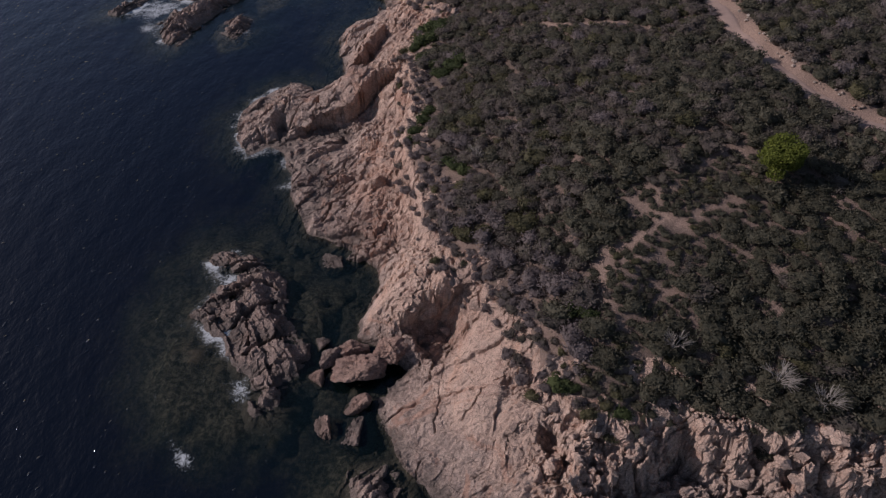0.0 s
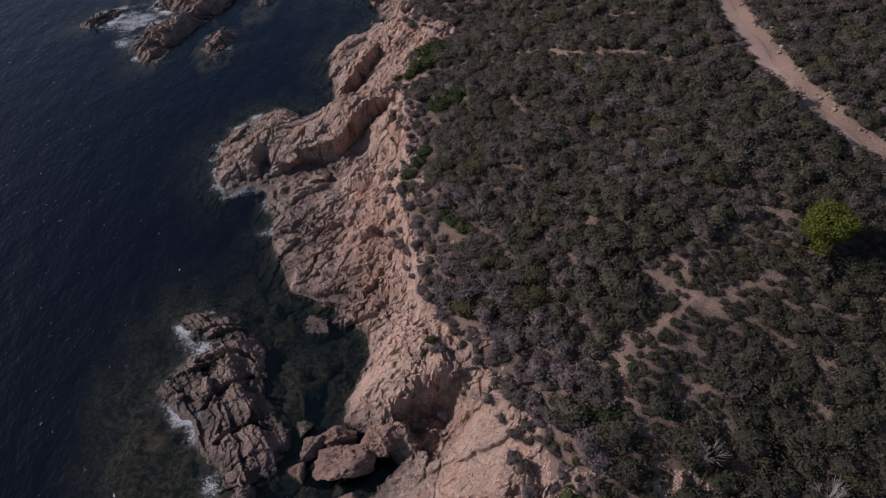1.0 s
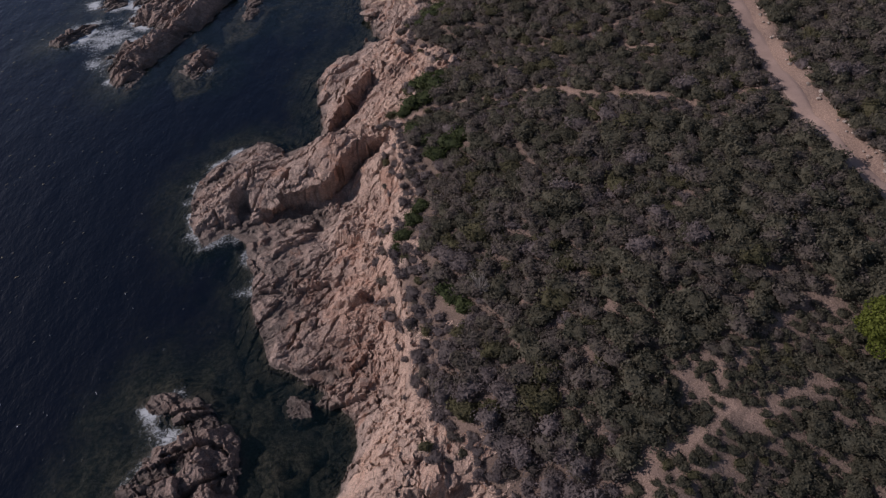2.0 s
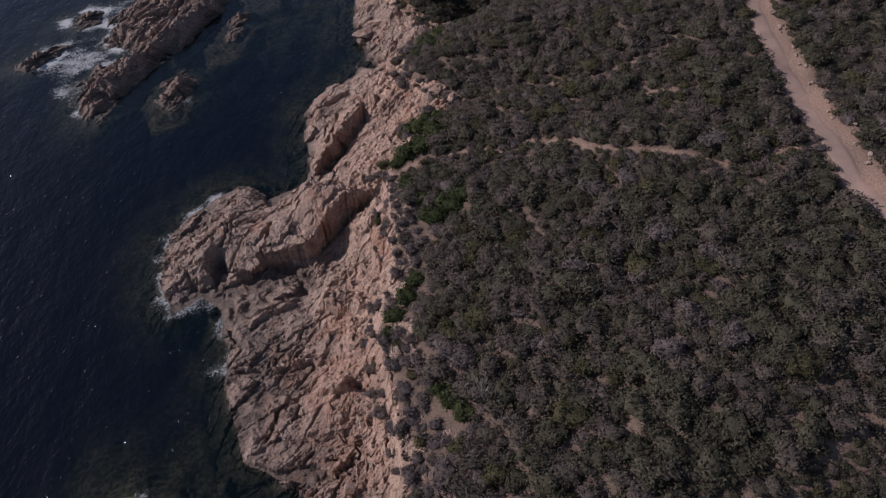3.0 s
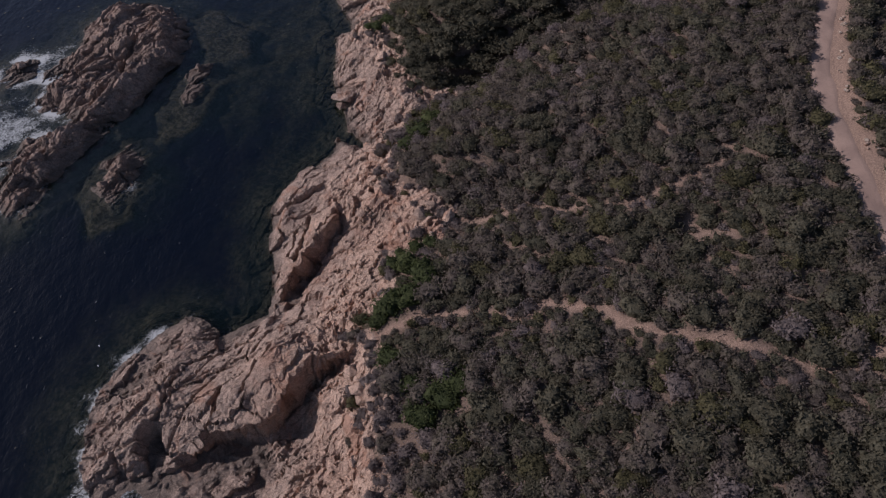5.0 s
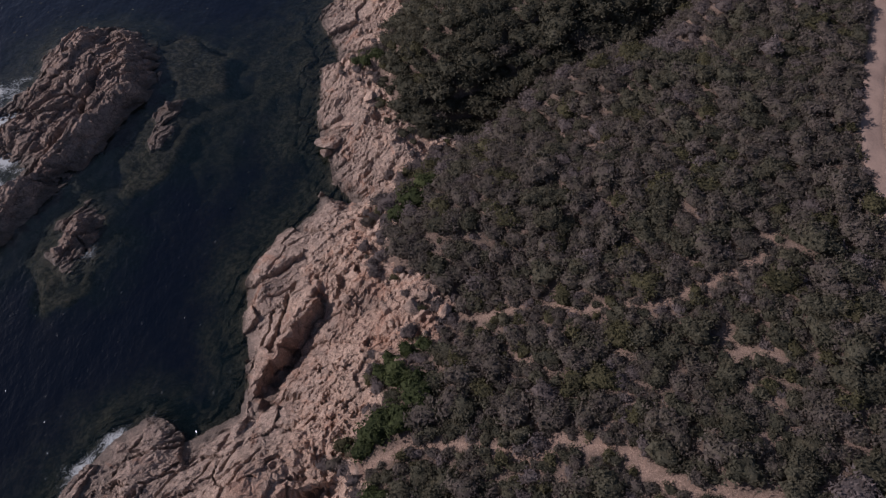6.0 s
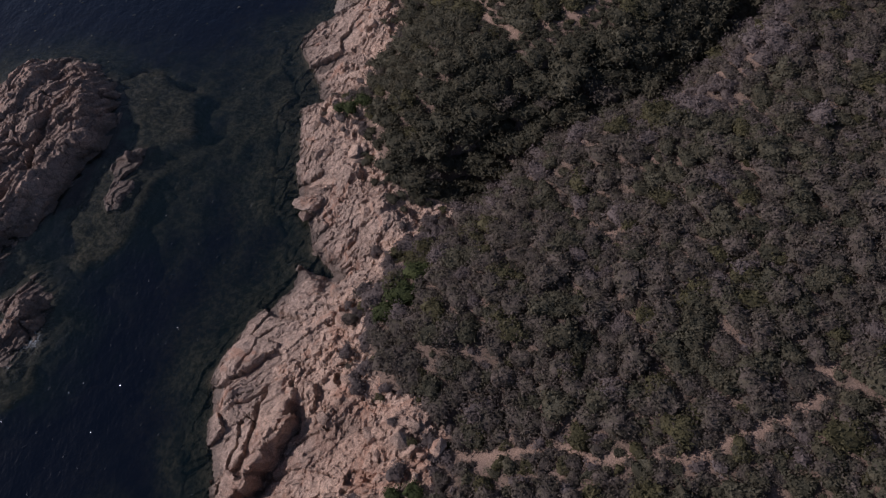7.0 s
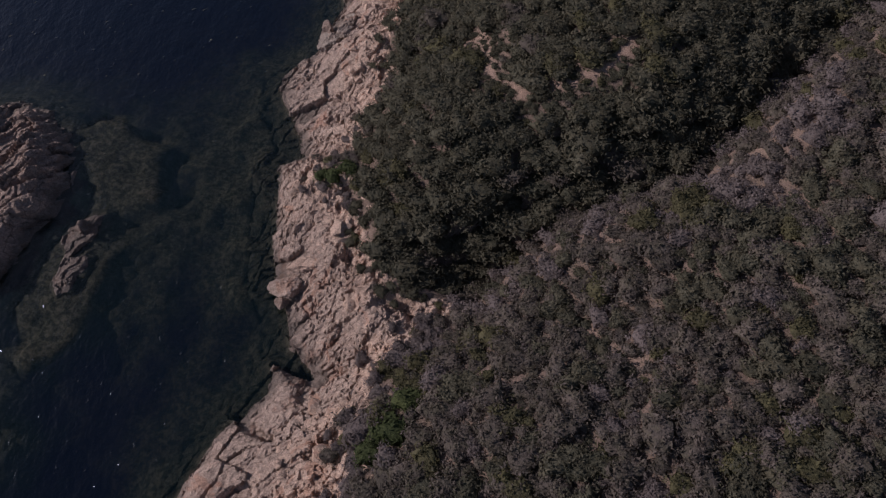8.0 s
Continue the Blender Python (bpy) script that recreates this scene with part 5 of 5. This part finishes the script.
# mean height of the rock in each half metre, for what grows on it
rock_sum, rock_count = np.zeros((340, 220)), np.zeros((340, 220))
cell = (np.clip(((rv[:, 1]) / 0.5).astype(int), 0, 339), np.clip(((rv[:, 0] + 40) / 0.5).astype(int), 0, 219))
np.add.at(rock_sum, cell, rv[:, 2])
np.add.at(rock_count, cell, 1)


def on_rock(x, y, z):
    """The height of rock or soil, whichever is higher."""
    at = (np.clip((y / 0.5).astype(int), 0, 339), np.clip(((x + 40) / 0.5).astype(int), 0, 219))
    return np.maximum(z, np.where(rock_count[at] > 0, rock_sum[at] / np.maximum(rock_count[at], 1), -9))


KINDS = ["mastic_scrub", "heath_scrub", "broom_scrub", "dry_scrub", "juniper_scrub"]
SCRUB_LABELS = ["dense dark green mastic scrub covering the slope", "grey-brown heath scrub among the green shrubs",
                "yellow-green broom scrub scattered over the slope", "dry grey leafless scrub along the cliff edge",
                "fresh green juniper scrub at the cliff edge"]
SHRUBS = ["mastic_shrub", "heath_shrub", "broom_shrub", "dry_shrub", "juniper_shrub"]
SHRUB_LABELS = ["dark green mastic shrub rooted at the cliff edge", "grey-brown heath shrub rooted at the cliff edge",
                "yellow-green broom shrub rooted at the cliff edge", "dry grey twiggy shrub clinging to the cliff edge",
                "fresh green rounded juniper shrub at the cliff edge"]
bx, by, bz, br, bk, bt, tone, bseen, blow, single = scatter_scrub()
bz = on_rock(bx, by, bz)
single &= (np.random.default_rng(3).uniform(0, 1, single.size) < 280 / max(single.sum(), 280)) | (bk == 4)
made = {}
for i in np.flatnonzero(single):
    key = (int(bk[i]), int(i) % 6)
    if key not in made:
        v, f, sm, shade = SHAPES[key[1]]
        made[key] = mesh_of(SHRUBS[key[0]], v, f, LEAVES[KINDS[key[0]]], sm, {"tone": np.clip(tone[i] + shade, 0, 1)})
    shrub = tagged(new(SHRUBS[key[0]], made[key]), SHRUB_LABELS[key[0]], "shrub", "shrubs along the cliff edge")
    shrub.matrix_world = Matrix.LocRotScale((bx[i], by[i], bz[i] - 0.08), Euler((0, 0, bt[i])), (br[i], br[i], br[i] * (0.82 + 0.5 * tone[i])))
for k, kind in enumerate(KINDS):
    vs, fs, ts, ss, base = [], [], [], [], 0
    for i in np.flatnonzero((bk == k) & ~single):
        v, f, sm, shade = SHAPES[(i * 7) % len(SHAPES)] if bseen[i] and not blow[i] else FAR_SHAPES[i % 6]
        c, s = math.cos(bt[i]) * br[i], math.sin(bt[i]) * br[i]
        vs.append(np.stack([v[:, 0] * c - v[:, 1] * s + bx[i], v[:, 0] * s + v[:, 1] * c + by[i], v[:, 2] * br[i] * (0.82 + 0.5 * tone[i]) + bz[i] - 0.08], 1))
        fs.append(f + base)
        ss.append(sm)
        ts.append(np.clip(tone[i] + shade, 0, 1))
        base += len(v)
    if not vs:
        continue
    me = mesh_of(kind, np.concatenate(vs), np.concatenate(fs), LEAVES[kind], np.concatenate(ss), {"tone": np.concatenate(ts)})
    tagged(new(kind, me), SCRUB_LABELS[k], "scrub", kind="stuff")


def limb(bm, a, b, r0, r1, sides=7):
    """A tapered branch from a to b."""
    way = (b - a)
    turn = way.to_track_quat("Z", "Y").to_matrix()
    rings = []
    for at, r in ((a, r0), ((a + b) / 2 + Vector((0.04, -0.03, 0.02)), (r0 + r1) / 2), (b, r1)):
        rings.append([bm.verts.new(at + turn @ Vector((r * math.cos(6.2832 * k / sides), r * math.sin(6.2832 * k / sides), 0))) for k in range(sides)])
    for p, q in zip(rings[:-1], rings[1:]):
        for k in range(sides):
            bm.faces.new((p[k], p[(k + 1) % sides], q[(k + 1) % sides], q[k]))
    bm.faces.new(rings[-1])


def part(name, bm, mat, parent, label=""):
    me = bpy.data.meshes.new(name)
    bm.to_mesh(me)
    bm.free()
    me.materials.append(mat)
    ob = tagged(new(name, me), label)
    ob.parent = parent
    return ob


def pine_tree(x, y, z):
    tree = tagged(new("pine_tree"), "single bright green pine with a rounded crown among scrub", "tree")
    tree.location = (x, y, z)
    tree.scale = (1.04, 1.06, 1.1)
    rng = random.Random(5)
    bm = bmesh.new()
    limb(bm, Vector((0, 0, -0.3)), Vector((0.05, 0.05, 1.5)), 0.17, 0.12)
    part("trunk", bm, BARK, tree)
    for k in range(9):
        bm = bmesh.new()
        a = k * 2.4
        tip = Vector((1.7 * math.cos(a) * rng.uniform(0.6, 1), 1.7 * math.sin(a) * rng.uniform(0.6, 1), rng.uniform(1.5, 2.9)))
        limb(bm, Vector((0.03, 0.03, 0.8 + 0.08 * k)), tip, 0.07, 0.02, 5)
        part("branch", bm, BARK, tree)
    g = np.random.default_rng(8)
    lobes = np.array([(0, 0, 2.4, 1.55)] + [(1.35 * math.cos(a) * g.uniform(0.6, 1.0), 1.35 * math.sin(a) * g.uniform(0.6, 1.0), g.uniform(0.9, 3.3), g.uniform(0.6, 0.95)) for a in np.arange(0, 6.28, 0.52)])
    count = 9000
    which = g.choice(len(lobes), count, p=lobes[:, 3] ** 2 / (lobes[:, 3] ** 2).sum())
    n = g.normal(size=(count, 3))
    n /= np.linalg.norm(n, axis=1)[:, None]
    at = lobes[which, :3] + n * (lobes[which, 3] * g.uniform(0.72, 1.08, count))[:, None]
    n2 = n + g.normal(0, 0.5, (count, 3))
    n2 /= np.linalg.norm(n2, axis=1)[:, None]
    t = np.cross(n2, g.normal(size=(count, 3)))
    t /= np.linalg.norm(t, axis=1)[:, None]
    b, s = np.cross(n2, t), g.uniform(0.06, 0.13, count)[:, None]
    v = np.stack([at - t * s, at - b * s * 0.6, at + t * s, at + b * s * 0.6], 1).reshape(-1, 3)
    me = mesh_of("crown", v, np.arange(len(v)).reshape(-1, 4), PINE, False, {"tone": np.repeat(g.uniform(0, 1, count), 4)})
    crown = new("crown", me)
    crown.parent = tree
    return tree


PINE_AT = (28.8, 45.3)
pine_tree(*PINE_AT, float(rough_height(np.array([PINE_AT[0]]), np.array([PINE_AT[1]]))[0][0]))


# ---------------------------------------------------------------- small things
def dead_shrub(x, y, size, seed):
    """A bare grey shrub: a fan of forking twigs."""
    rng = random.Random(seed)
    ob = tagged(new("dead_shrub"), "dead pale grey shrub with bare forking twigs", "shrub", "dead shrubs")
    for k in range(16):
        a, spread = rng.uniform(0, 6.28), rng.uniform(0.2, 0.9)
        tip = Vector((spread * math.cos(a), spread * math.sin(a), rng.uniform(0.7, 1.25)))
        mid = tip * 0.55 + Vector((0, 0, 0.1))
        bm = bmesh.new()
        limb(bm, Vector((0, 0, -0.1)), mid, 0.022, 0.014, 4)
        stem = part("stem", bm, DEAD, ob)
        bm = bmesh.new()
        for f in range(9):
            limb(bm, mid, tip + Vector((rng.uniform(-0.28, 0.28), rng.uniform(-0.28, 0.28), rng.uniform(-0.2, 0.2))), 0.013, 0.006, 3)
        part("twig_fan", bm, DEAD, stem)
    z = float(rough_height(np.array([x]), np.array([y]))[0][0])
    ob.matrix_world = Matrix.LocRotScale((x, y, z + 0.25), Euler((0, 0, seed)), (size, size, size))
    return ob


for k, (x, y, size) in enumerate([(24.9, 27.2, 1.5), (28.0, 25.6, 1.4), (17.4, 29.9, 1.3), (2.2, 52.6, 1.2)]):
    dead_shrub(x, y, size, 40 + k)


def stone(x, y, r, seed, label):
    rng = random.Random(seed)
    bm = bmesh.new()
    bmesh.ops.create_icosphere(bm, subdivisions=2, radius=1)
    planes = [(Vector((rng.gauss(0, 1), rng.gauss(0, 1), rng.gauss(0, 1))).normalized(), rng.uniform(0.6, 0.95)) for k in range(9)]
    for v in bm.verts:
        c = v.co.normalized()
        k = min([d / c.dot(n) for n, d in planes if c.dot(n) > 0.1] + [1.1])
        v.co = (c.x * k * r * rng.uniform(0.97, 1.03), c.y * k * r, c.z * k * r * 0.7)
    me = bpy.data.meshes.new("stone")
    bm.to_mesh(me)
    bm.free()
    me.materials.append(STONE)
    ob = tagged(new("stone", me), label, "stone", "stones beside the track")
    ob.matrix_world = pose(x, y, float(rough_height(np.array([x]), np.array([y]))[0][0]) + 0.12, 0, 0, rng.uniform(0, 360))
    return ob


rng = random.Random(77)
for k, (x, y) in enumerate([(37.2, 52.6), (37.5, 52.3), (37.8, 52.0), (38.1, 51.8), (38.5, 51.5), (38.0, 52.3), (31.5, 101.6), (31.3, 100.4), (31.7, 102.5), (31.9, 103.1), (31.2, 99.6)]):
    stone(x, y, rng.uniform(0.16, 0.3), 500 + k, "whitish stone set along the edge of the track")
for k in range(110):
    y = rng.uniform(50, 125)
    x = float(along_y(np.array([y]), ROAD)[0]) + rng.uniform(1.35, 2.3)
    stone(x, y, rng.uniform(0.08, 0.24), 600 + k, "pale stone on the earth verge of the track")
